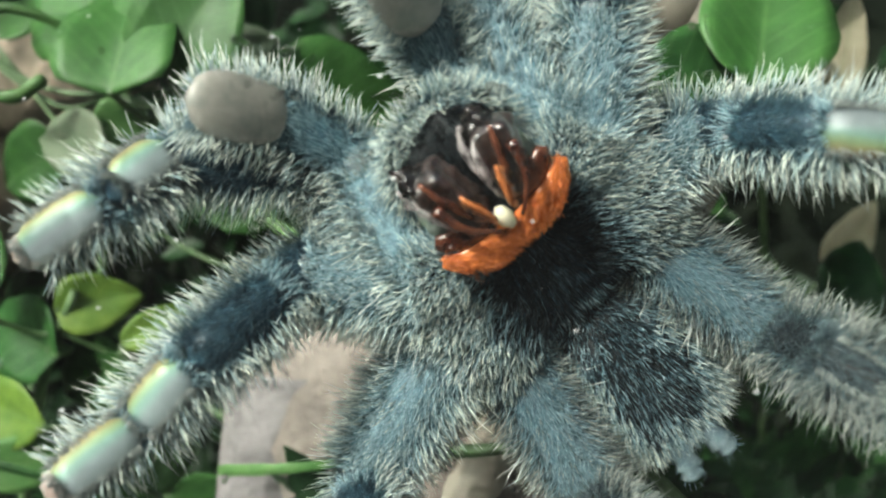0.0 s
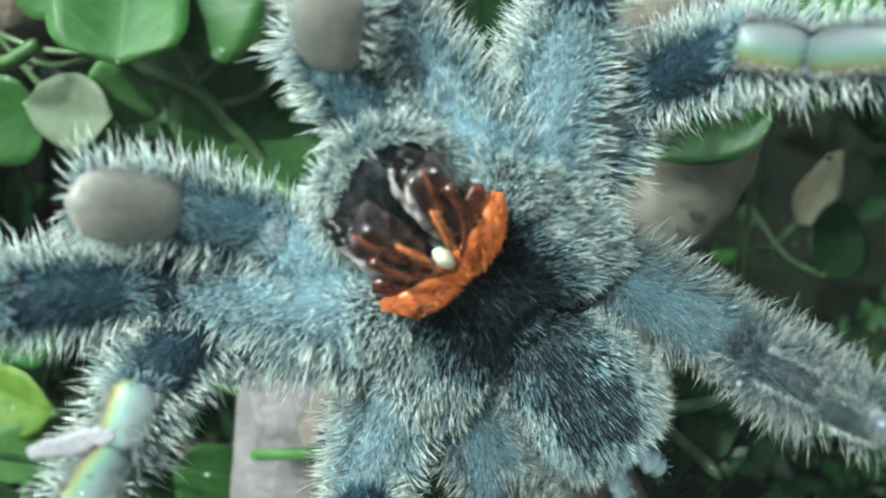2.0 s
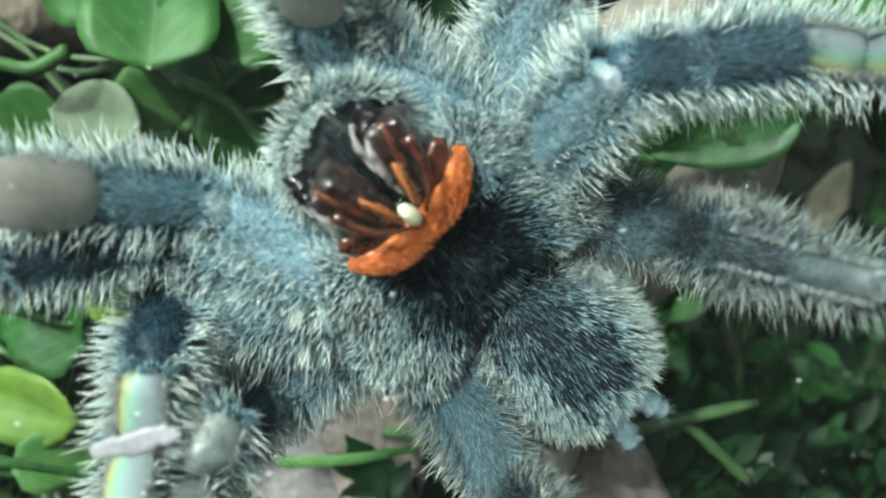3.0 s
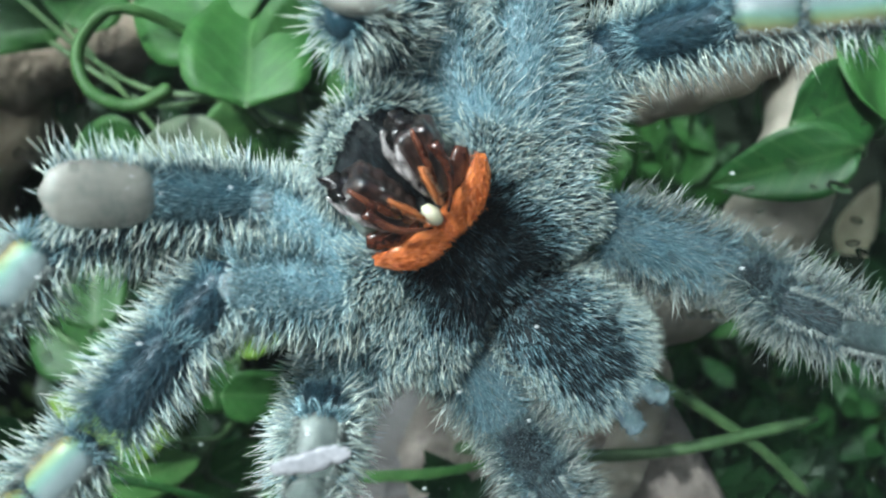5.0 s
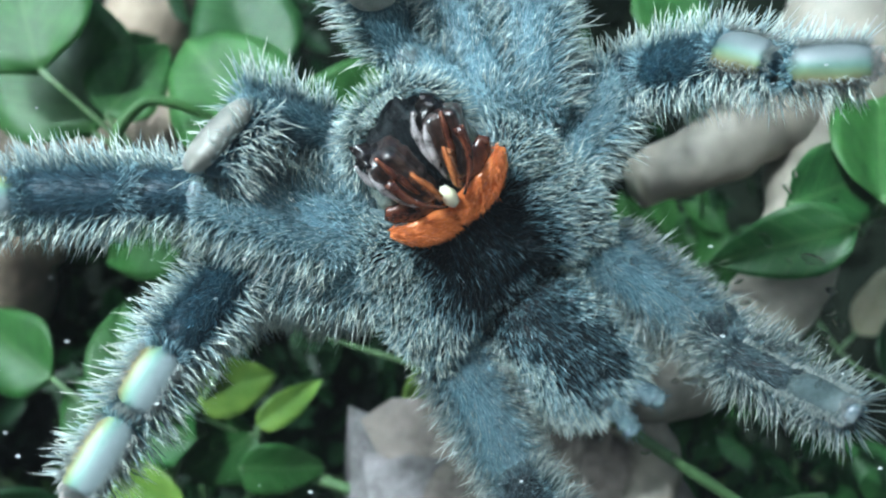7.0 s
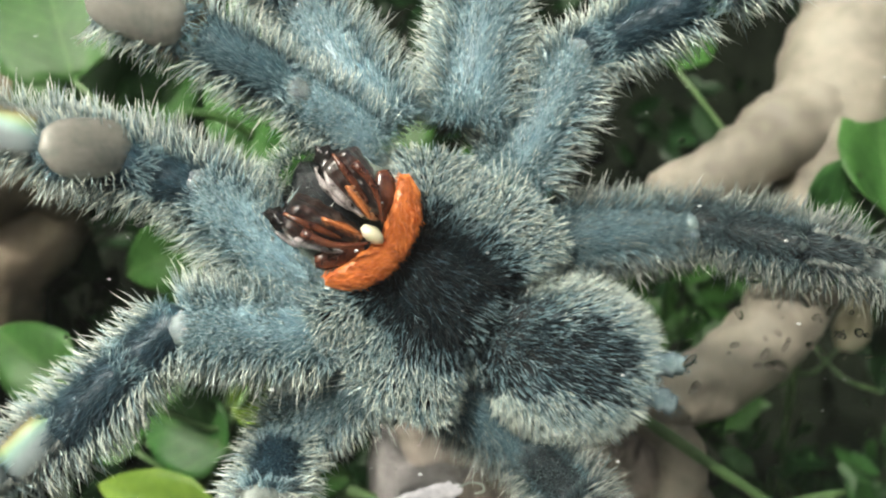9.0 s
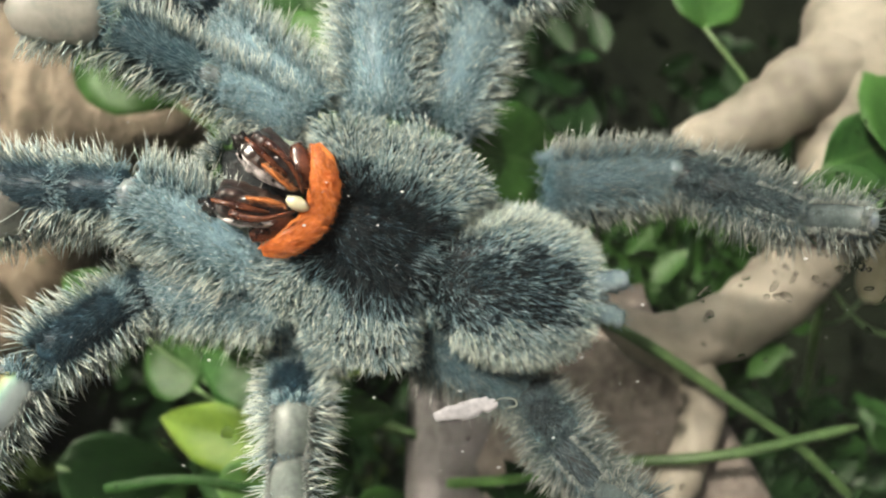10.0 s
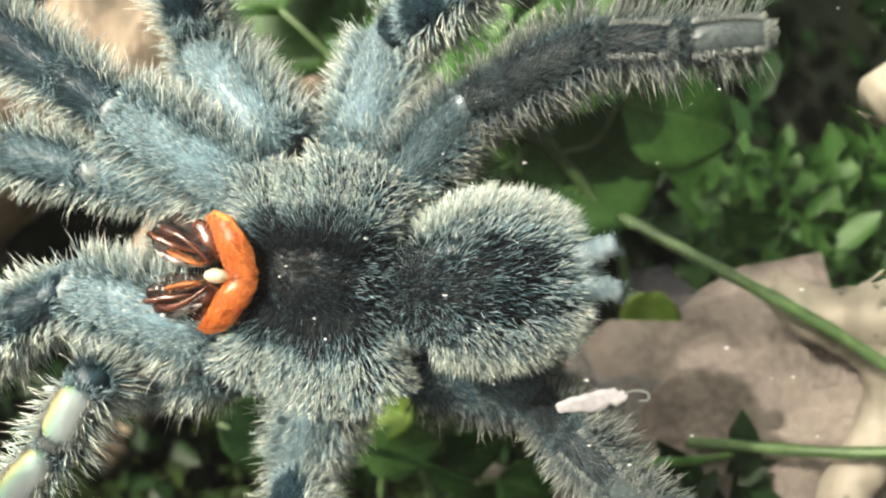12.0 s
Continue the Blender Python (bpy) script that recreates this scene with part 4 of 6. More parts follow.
for side in (-1, 1):
    for k in "1234":
        h = Vector(HIPS[k])
        a = Vector((h.x + (10.5 - h.x) * 0.45, 1.6, side * h.z * 0.35))
        b = Vector((h.x + (h.x - 10.5) * 0.12, 3.2, side * h.z * (1.30 if k in "34" else 1.12)))
        d = b - a
        m = Matrix.Translation(a * MM) @ d.to_track_quat("Z", "Y").to_matrix().to_4x4()
        wide = 1.3 if k in "34" else 1.05
        reach, r0, r1 = d.length + 2.2, 2.3 * wide, 3.6 * wide
        coxa = part("coxa", mesh_of("coxa", *capsule(reach, r0, r1, 8, seed=h.x), SKIN_BLACK), spider, m)
        seed = int(h.x) + side
        me = join_meshes("fur", [
            limb_hairs("f", 900, reach, r0, r1, (0.8, 1.9), (0.08, 0.14), HAIR_DARK, 120 + seed, lean=0.9, along=(0.0, 0.42)),
            limb_hairs("f", 300, reach, r0, r1, (1.0, 2.4), (0.08, 0.13), HAIR_TEAL, 130 + seed, lean=0.9, along=(0.15, 0.7)),
            limb_hairs("f", 180, reach, r0, r1, (1.0, 2.6), (0.07, 0.12), HAIR_BLUE, 150 + seed, lean=0.8, along=(0.2, 0.6)),
            limb_hairs("f", 900, reach, r0, r1, (1.0, 2.4), (0.10, 0.16), HAIR_BLUE, 140 + seed, lean=0.7, along=(0.36, 1.0)),
            limb_hairs("f", 900, reach, r0, r1, (1.2, 2.9), (0.13, 0.21), HAIR_PALE, 160 + seed, lean=0.55, along=(0.42, 1.0))])
        part("fur", me, coxa, kind="stuff")

MAXILLA, JAW_PIVOT = {}, Vector((2.6, -1.6, 0)) * MM
for side in (-1, 1):
    # orange-fringed jaw base: one arm of the bright V
    pts = [(0.0, 0.3, side * -0.3), (-0.1, -0.2, side * 2.1), (-0.6, -0.5, side * 4.2), (-1.5, -0.2, side * 6.2), (-2.9, 0.3, side * 7.9)]
    radii = [1.85, 2.05, 1.95, 1.55, 0.55]
    curve = []
    rad = []
    for i in range(17):
        u = i / 16 * 4
        k = min(3, int(u))
        w = u - k
        curve.append([(pts[k][j] * (1 - w) + pts[k + 1][j] * w) * MM for j in range(3)])
        rad.append((radii[k] * (1 - w) + radii[k + 1] * w) * MM)
    jaw = part("maxilla", mesh_of("maxilla", *tube(curve, rad, 14, 0.42, 0.16, side), ORANGE), spider, Matrix.Translation(JAW_PIVOT), label="bright orange fringed mouthpart")
    MAXILLA[side] = jaw
    rng = np.random.default_rng(200 + side)
    k = 700
    i = rng.integers(0, 16, k)
    c = np.array(curve)
    w = rng.uniform(0, 1, k)[:, None]
    base = c[i] * (1 - w) + c[i + 1] * w
    ang = rng.uniform(0, 2 * math.pi, k)
    nrm = np.stack([np.cos(ang), -np.abs(np.sin(ang)) * 0.8, rng.normal(size=k) * 0.15], axis=1)
    roots = base + nrm * (np.array(rad)[i] * 0.85)[:, None]
    ways = nrm * 0.55 + np.array([0.55, -0.05, side * -0.75]) + rng.normal(size=(k, 3)) * 0.2
    part("fur", hairs("fur", roots, ways, rng.uniform(0.3, 1.0, k) * MM, rng.uniform(0.07, 0.13, k) * MM, HAIR_ORANGE, rng), jaw, label="orange bristles", kind="stuff")
    rim = [((p[0] - 0.0030), p[1] + 0.0006, p[2]) for p in curve[4:-2]]
    part("jaw_rim", mesh_of("jaw_rim", *tube(rim, [r * 0.75 for r in rad[4:-2]], 10, 0.6, 0.15, 4), FANG_RED), jaw, label="dark shiny rim")

part("labium", mesh_of("labium", *ball((-0.3, -2.4, -0.2), (1.5, 1.0, 0.9), 10, 14, 0.15), CREAM), spider, label="cream-white lip")
for side, tip in ((1, (-9.4, 0.6, 4.7)), (-1, (-10.0, 0.6, -4.1))):
    a, b = Vector((-0.6, -1.0, side * 1.9)), Vector(tip)
    d = b - a
    m = Matrix.Translation(a * MM) @ d.to_track_quat("Z", "Y").to_matrix().to_4x4()
    jaw = part("chelicera", mesh_of("chelicera", *ridged(capsule(d.length * 0.92, 1.5, 2.6, 28, 0.2, 54, 0.9, 0.16, side * 2.0), 5, 0.15), JAW), spider, m, label="glossy dark red-brown jaw")
    inner = jaw.matrix_basis.inverted()
    fang = []
    for i in range(9):
        u = i / 8
        fang.append(inner @ (Vector((-7.0 + 6.6 * u, -3.0 - 0.6 * u - 0.7 * math.sin(u * 2.6), side * (4.7 - 3.7 * u + 1.0 * math.sin(u * 3)))) * MM))
    part("fang", mesh_of("fang", *tube(fang, [(0.65 - 0.5 * i / 8) * MM for i in range(9)], 10), FANG_RED), jaw, label="red-brown curved fang")
    strip = []
    for i in range(9):
        u = i / 8
        strip.append(inner @ (Vector((-6.2 + 4.4 * u, -3.0 - 0.5 * u - 0.3 * math.sin(u * 3), side * (2.2 - 1.2 * u))) * MM))
    # added ridges; the grey ones carry the jaw's white highlights in their colour
    for k, (arc, r, mat) in enumerate(((2.5, 0.42, HORN_GLINT), (3.5, 0.5, HORN_GLINT), (4.4, 0.4, FANG_RED), (1.7, 0.4, FANG_RED))):
        keel = [Vector((math.sin(arc) * w, math.cos(arc) * w, (0.12 + 0.1 * (k % 2) + 0.7 * u) * d.length)) * MM for u, w in ((0, 1.9), (0.25, 2.4), (0.5, 2.75), (0.75, 2.9), (1, 2.5))]
        keel = smooth_line(keel, 4)
        part("keel", mesh_of("keel", *tube(keel, [(0.2 + r * math.sin(math.pi * (i + 1) / (len(keel) + 1))) * MM for i in range(len(keel))], 10, 0.8, 0.35, k + side), mat), jaw, label="grey ridge coloured pale like a wet highlight" if mat is HORN_GLINT else "wet red-brown ridge")
    part("jaw_tip", mesh_of("jaw_tip", *ball((0, -0.9, d.length * 0.86), (1.5, 1.4, 2.0), 16, 22, 0.7, side), FANG_BROWN), jaw, label="wet black jaw tip")
    groove = part("fringe", mesh_of("fringe", *tube(strip, [(0.25 + 0.5 * math.sin(math.pi * (i + 0.6) / 9.2)) * MM for i in range(9)], 10, 0.55, 0.3), FRINGE), jaw, label="orange hair fringe")
    rng = np.random.default_rng(300 + side)
    k = 260
    c = np.array([tuple(p) for p in strip])
    i = rng.integers(0, 8, k)
    w = rng.uniform(0, 1, k)[:, None]
    inv = np.array(inner.to_3x3())
    ways = (np.array([0.8, -0.5, side * 0.3]) + rng.normal(size=(k, 3)) * 0.35) @ inv.T
    part("bristles", hairs("bristles", c[i] * (1 - w) + c[i + 1] * w, ways, rng.uniform(0.4, 1.1, k) * MM, rng.uniform(0.06, 0.11, k) * MM, HAIR_FRINGE, rng), jaw, label="orange bristles", kind="stuff")
    part("skin_fold", mesh_of("skin_fold", *ball((-3.4, 1.2, side * 5.7), (3.2, 1.5, 1.0), 14, 20, 0.55, side), MEMBRANE), spider, label="pale greenish skin fold")
mouth = part("mouth", mesh_of("mouth", *ball((-4.4, 4.0, 0.2), (5.6, 2.0, 5.6), 12, 20, 0.25, 3.0), SKIN_BLACK), spider, label="dark hairy mouth hollow")
part("fur", ball_hairs("fur", 700, (-4.4, 4.0, 0.2), (5.6, 2.0, 5.6), (0.5, 1.6), (0.08, 0.14), HAIR_DARK, 325, (0.3, -0.2, 0)), mouth, label="short dark hair", kind="stuff")
part("tuft", ball_hairs("tuft", 620, (-4.6, 4.8, 0.2), (7.4, 2.2, 7.1), (1.2, 3.2), (0.12, 0.2), HAIR_PALE, 327, (0.1, -0.5, 0), lambda n: (np.abs(n[:, 1]) < 0.45) & (n[:, 0] < 0.35), 0.5), mouth, label="pale hair round the mouth", kind="stuff")
brow = part("head", mesh_of("head", *ball((-1.0, 10.0, 0), (5.2, 3.6, 6.0), 14, 20, 0.05), SKIN_BLACK), spider)
part("fur", ball_hairs("fur", 1000, (-1.0, 10.0, 0), (5.2, 3.6, 6.0), (1.6, 3.8), (0.13, 0.22), HAIR_PALE, 320, (-0.6, 0.0, 0), lambda n: (n[:, 1] > -0.25) | (n[:, 0] < -0.5)), brow, label="long pale hair", kind="stuff")

shell = part("carapace", mesh_of("carapace", *ball((10.5, 11.5, 0), (15.0, 4.6, 12.0), 16, 24, 0.05), SKIN_BLUE), spider, label="blue back shield seen past the legs")
part("fur", join_meshes("fur", [
    ball_hairs("f", 3400, (10.5, 11.5, 0), (15.0, 4.6, 12.0), (1.6, 3.8), (0.11, 0.19), HAIR_PALE, 340, (0.3, -0.25, 0), lambda n: np.abs(n[:, 1]) < 0.7),
    ball_hairs("f", 1800, (10.5, 11.5, 0), (15.0, 4.6, 12.0), (1.2, 2.6), (0.09, 0.15), HAIR_BLUE, 341, (0.3, 0, 0), lambda n: n[:, 1] < 0.5)]),
    shell, label="long pale blue-grey hair", kind="stuff")

waist = part("waist", mesh_of("waist", *ball((22.0, 4.6, 0), (5.5, 3.6, 6.4), 12, 18, 0.08), SKIN_BLACK), spider)
part("fur", join_meshes("fur", [
    ball_hairs("f", 900, (22.0, 4.6, 0), (5.5, 3.6, 6.4), (0.9, 2.2), (0.08, 0.14), HAIR_DARK, 360, (0.5, -0.2, 0), lambda n: (n[:, 1] < 0.2) & (np.abs(n[:, 2]) < 0.75)),
    ball_hairs("f", 500, (22.0, 4.6, 0), (5.5, 3.6, 6.4), (1.2, 2.8), (0.10, 0.16), HAIR_BLUE, 361, (0.5, -0.2, 0), lambda n: (n[:, 1] < 0.5) & (np.abs(n[:, 2]) > 0.6)),
    ball_hairs("f", 300, (22.0, 4.6, 0), (5.5, 3.6, 6.4), (1.4, 3.0), (0.12, 0.19), HAIR_PALE, 362, (0.5, -0.2, 0), lambda n: (n[:, 1] < 0.5) & (np.abs(n[:, 2]) > 0.7))]),
    waist, label="short dark and pale hair", kind="stuff")

# abdomen: its own space has the waist at the origin
ABDOMEN_AT = Vector((24.5, 4.0, 0)) * MM
C, R = (7.6, -1.2, 0), (11.8, 6.8, 9.2)


def belly(n):
    """Under 1 within the dark, ragged patch on the belly."""
    x, z = n[:, 0], n[:, 2]
    return (z / 0.54) ** 2 + (x / np.where(x > 0, 0.66, 1.05)) ** 2 + 0.3 * np.sin(9 * z + 4 * x) + 0.26 * np.sin(13 * x - 5 * z + 1) + 0.2 * np.sin(31 * z + 17 * x)


abdomen = part("abdomen", mesh_of("abdomen", *ball(C, R, 20, 28, 0.05, 5.0), SKIN_BLACK), spider, Matrix.Translation(ABDOMEN_AT), label="blue-grey furry abdomen with dark belly")
part("fur", join_meshes("fur", [
    ball_hairs("f", 4200, C, R, (0.7, 1.9), (0.08, 0.14), HAIR_DARK, 401, (0.9, 0, 0), lambda n: (n[:, 1] < -0.2) & (belly(n) < 1.05)),
    ball_hairs("f", 700, C, R, (1.0, 2.2), (0.08, 0.13), HAIR_NAVY, 405, (0.9, 0, 0), lambda n: (n[:, 1] < -0.2) & (belly(n) < 1.1)),
    ball_hairs("f", 1100, C, R, (1.0, 2.6), (0.08, 0.13), HAIR_TEAL, 407, (0.9, -0.1, 0), lambda n: n[:, 1] < -0.2),
    ball_hairs("f", 560, C, R, (1.2, 3.0), (0.08, 0.14), HAIR_BLUE, 409, (0.7, -0.3, 0), lambda n: (n[:, 1] < -0.2) & (belly(n) > 0.45)),
    ball_hairs("f", 2600, C, R, (1.2, 3.0), (0.09, 0.15), HAIR_BLUE, 402, (0.9, 0, 0), lambda n: ((n[:, 1] > -0.2) | (belly(n) > 0.95)) & (n[:, 0] > -0.6)),
    ball_hairs("f", 2000, C, R, (1.3, 3.0), (0.09, 0.16), HAIR_PALE, 408, (0.45, -0.25, 0), lambda n: (belly(n) > 1.05) & (n[:, 0] < 0.85) & ((n[:, 0] > -0.45) | (np.abs(n[:, 2]) > 0.7))),
    ball_hairs("f", 3000, C, R, (1.7, 3.9), (0.13, 0.21), HAIR_PALE, 403, (0.5, -0.2, 0), lambda n: (n[:, 1] > -0.5) & (n[:, 1] < 0.5) & (n[:, 0] < 0.8) & (np.abs(n[:, 2]) > 0.25) & (n[:, 0] > -0.7)),
    ball_hairs("f", 1100, C, R, (1.0, 2.4), (0.09, 0.15), HAIR_DARK, 406, (-0.3, -0.3, 0), lambda n: (n[:, 0] < -0.45) & (n[:, 1] < 0.2) & (np.abs(n[:, 2]) < 0.7))]),
    abdomen, label="long blue-grey and pale hair", kind="stuff")
for side in (-1, 1):
    part("book_lung", mesh_of("book_lung", *ball((3.6, -6.6, side * 4.4), (1.5, 0.9, 1.1), 8, 12, 0.3), SKIN_SLATE), abdomen, label="dark sunken breathing slit")
    pts = [((17.0 + u * 5.2) * MM, (-4.0 - 2.0 * u) * MM, side * (1.5 + u * 1.3) * MM) for u in (0, 0.15, 0.4, 0.44, 0.7, 0.74, 0.9, 1.0)]
    finger = part("spinneret", mesh_of("spinneret", *tube(pts, [r * MM for r in (1.1, 1.7, 1.75, 1.35, 1.7, 1.3, 1.4, 0.7)], 14, 1.0, 0.2, side), SPIN), abdomen, label="translucent grey finger-like spinneret")
    rng = np.random.default_rng(450 + side)
    c = np.array(pts)
    i, w = rng.integers(0, 6, 220), rng.uniform(0, 1, 220)[:, None]
    out = rng.normal(size=(220, 3))
    out /= np.linalg.norm(out, axis=1, keepdims=True)
    part("fuzz", hairs("fuzz", c[i] * (1 - w) + c[i + 1] * w + out * 1.1 * MM, out + np.array([0.9, -0.3, 0]), rng.uniform(0.5, 1.3, 220) * MM, rng.uniform(0.07, 0.12, 220) * MM, HAIR_TEAL, rng), finger, label="fine grey hair", kind="stuff")
    pts = [((17.2 + u * 2.4) * MM, (-5.2 - 0.6 * u) * MM, side * (0.8 + u * 0.3) * MM) for u in (0, 0.3, 0.7, 1.0)]
    part("spinneret", mesh_of("spinneret", *tube(pts, [r * MM for r in (0.5, 0.55, 0.5, 0.25)], 12), SPIN), abdomen, label="short grey spinneret")


# ---- motion ----
def segment_pose(a, b, length, end=False):
    """The pose of a segment from a towards b; its y axis points away from the pane. end: its far end lies on b, not its near end on a."""
    z = (b - a).normalized()
    y = Vector((0, 1, 0))
    y = (y - z * y.dot(z)).normalized()
    x = y.cross(z)
    m = Matrix((x, y, z)).transposed().to_4x4()
    m.translation = b - z * (length * MM) if end else a
    return m


def move_body(way):
    """Keys the spider and its abdomen; returns the spider's pose by time."""
    roots = {}
    turns = []
    for t, x, y, z, heading, pitch, tilt, turn in way:
        roots[t] = Matrix.Translation(Vector((x, y, z)) * MM) @ pose(0, 0, 0, 0, heading, 0) @ pose(0, 0, 0, 0, 0, pitch)
        turns.append((t, Matrix.Translation(ABDOMEN_AT) @ pose(0, 0, 0, 0, 0, -pitch) @ pose(0, 0, 0, 0, turn, 0) @ pose(0, 0, 0, 0, 0, tilt)))
    walk(spider, [(t, roots[t]) for t in roots])
    walk(abdomen, turns)
    for side, jaw in MAXILLA.items():
        walk(jaw, [(t, Matrix.Translation(JAW_PIVOT) @ pose(0, 0, 0, 0, side * (0.28 * math.degrees(math.asin(roots[t].to_3x3().col[0].y)) - 12.0), 0)) for t in roots])
    return roots


def move_limb(limb, roots, knee, ankle, tip, sole=None, twist=None):
    """Keys a limb's segments from its joints' places in millimetres; twist: degrees by which the foot turns about its own length, by time."""
    twist = twist or {}
    rows = {"femur": [], "tibia": [], "metatarsus": [], "tarsus": []}
    for i, (t, *k) in enumerate(knee):
        root = roots[t]
        back = root.inverted()
        hip = root @ limb["hip"]
        k, a, e = Vector(k) * MM, Vector(ankle[i][1:]) * MM, Vector(tip[i][1:]) * MM
        if limb["palp"]:
            rows["femur"].append((t, back @ segment_pose(hip, k, PALP_FEMUR, True)))
            rows["tibia"].append((t, back @ segment_pose(k, a, PALP_TIBIA)))
            rows["tarsus"].append((t, back @ segment_pose(a, e, PALP_TARSUS) @ pose(0, 0, 0, 0, 0, twist.get(t, 0))))
        else:
            s = Vector(sole[i][1:]) * MM
            rows["femur"].append((t, back @ segment_pose(hip, k, FEMUR, True)))
            rows["tibia"].append((t, back @ segment_pose(k, a, TIBIA, True)))
            rows["metatarsus"].append((t, back @ segment_pose(a, s, META, True)))
            rows["tarsus"].append((t, back @ segment_pose(s, e, TARSUS) @ pose(0, 0, 0, 0, 0, twist.get(t, 0))))
    for name, keyed in rows.items():
        if keyed:
            walk(limb[name], keyed)


def motions():
    # seconds, mouth place in millimetres, heading and pitch of the front body, pitch and turn of the abdomen in degrees
    way = [
        (0, 49.0, 11.1, 144.8, 48.0, 41.1, 12.2, 3.0),
        (0.5, 44.1, 11.2, 143.6, 47.5, 42.5, 12.4, 4.5),
        (1, 40.3, 11.1, 142.5, 47.0, 41.1, 12.2, 3.9),
        (1.5, 35.9, 10.8, 143.6, 46.4, 37.1, 11.6, -0.5),
        (2, 30.1, 10.6, 144.3, 45.5, 35.6, 11.3, 8.6),
        (2.5, 25.7, 10.6, 146.2, 44.0, 35.5, 11.3, 1.8),
        (3, 21.6, 10.6, 148.4, 42.8, 34.9, 11.2, 0.4),
        (5, 10.7, 10.6, 152.3, 44.5, 35.0, 11.3, -3.6),
        (5.5, 15.2, 10.7, 154.9, 45.5, 36.2, 11.4, -12.3),
        (6, 21.5, 10.7, 155.8, 49.3, 36.9, 11.5, -18.2),
        (6.5, 18.1, 10.7, 160.1, 52.1, 36.3, 11.4, -11.7),
        (7, 12.6, 10.7, 162.3, 51.5, 36.8, 11.5, -9.4),
        (7.5, 10.0, 10.5, 163.2, 49.8, 34.1, 11.1, -11.1),
        (9.5, -12.6, 8.9, 154.7, 31.1, 14.9, 8.2, -22.9),
        (10, -20.1, 8.7, 153.6, 25.7, 13.3, 8.0, -19.3),
        (10.5, -30.5, 8.5, 152.1, 17.8, 10.2, 7.5, -14.3),
        (11, -36.4, 8.5, 148.4, 15.2, 10.4, 7.6, -5.0),
        (11.5, -39.3, 8.7, 144.3, 8.4, 12.4, 7.9, -6.4),
        (12, -43.7, 7.6, 141.8, 4.9, 0.0, 6.0, -12.8),
    ]
    roots = move_body(way)
    move_limb(LIMB_SET['palp_low'], roots,
        knee=[
            (0, 34.3, 13.0, 149.9), (0.5, 28.4, 13.0, 145.9), (1, 25.8, 13.0, 146.2), (1.5, 20.9, 13.0, 147.1), (2, 14.0, 13.0, 145.8),
            (2.5, 8.7, 13.0, 147.2), (3, 3.4, 13.0, 148.4), (5, -6.8, 13.0, 153.0), (5.5, -0.3, 13.0, 156.9), (6, 5.8, 13.0, 157.0),
            (6.5, 3.1, 13.0, 164.2), (7, -0.1, 13.0, 168.7), (7.5, -3.7, 13.0, 169.2), (9.5, -31.2, 13.0, 159.6), (10, -41.1, 10.5, 153.6),
            (10.5, -49.7, 12.1, 155.4), (11, -54.6, 13.0, 153.7), (11.5, -56.8, 8.0, 144.0), (12, -64.4, 10.2, 140.2),
        ],
        ankle=[
            (0, 27.3, 9.9, 153.6), (0.5, 19.9, 9.0, 148.5), (1, 18.4, 9.2, 149.3), (1.5, 13.6, 7.9, 151.5), (2, 5.8, 9.5, 148.0),
            (2.5, -1.1, 8.9, 149.6), (3, -6.6, 9.3, 149.3), (5, -16.2, 8.2, 153.4), (5.5, -9.1, 6.9, 158.8), (6, -2.8, 8.7, 159.4),
            (6.5, -4.8, 9.1, 166.3), (7, -7.3, 7.9, 170.4), (7.5, -11.9, 7.9, 173.3), (9.5, -41.3, 10.2, 162.5), (10, -53.2, 10.5, 152.9),
            (10.5, -60.6, 10.5, 153.1), (11, -60.7, 9.1, 150.6), (11.5, -68.8, 6.9, 136.7), (12, -73.5, 7.0, 133.1),
        ],
        tip=[
            (0, 20.0, 2.2, 154.4), (0.5, 11.6, 2.2, 148.4), (1, 10.1, 2.2, 149.9), (1.5, 4.6, 2.2, 154.7), (2, -2.1, 2.2, 149.5),
            (2.5, -9.6, 2.2, 150.0), (3, -14.5, 2.2, 150.1), (5, -25.5, 2.2, 153.8), (5.5, -19.2, 2.2, 161.3), (6, -12.0, 2.2, 160.5),
            (6.5, -12.0, 2.2, 160.8), (7, -12.6, 2.2, 161.8), (7.5, -19.6, 2.2, 167.0), (9.5, -48.1, 2.2, 160.0), (10, -57.4, 2.2, 150.4),
            (10.5, -64.7, 2.2, 150.8), (11, -62.9, 2.2, 142.1), (11.5, -76.3, 2.2, 130.1), (12, -80.8, 2.2, 126.7),
        ],
        twist={6.5: 50, 7: 65, 7.5: 30})
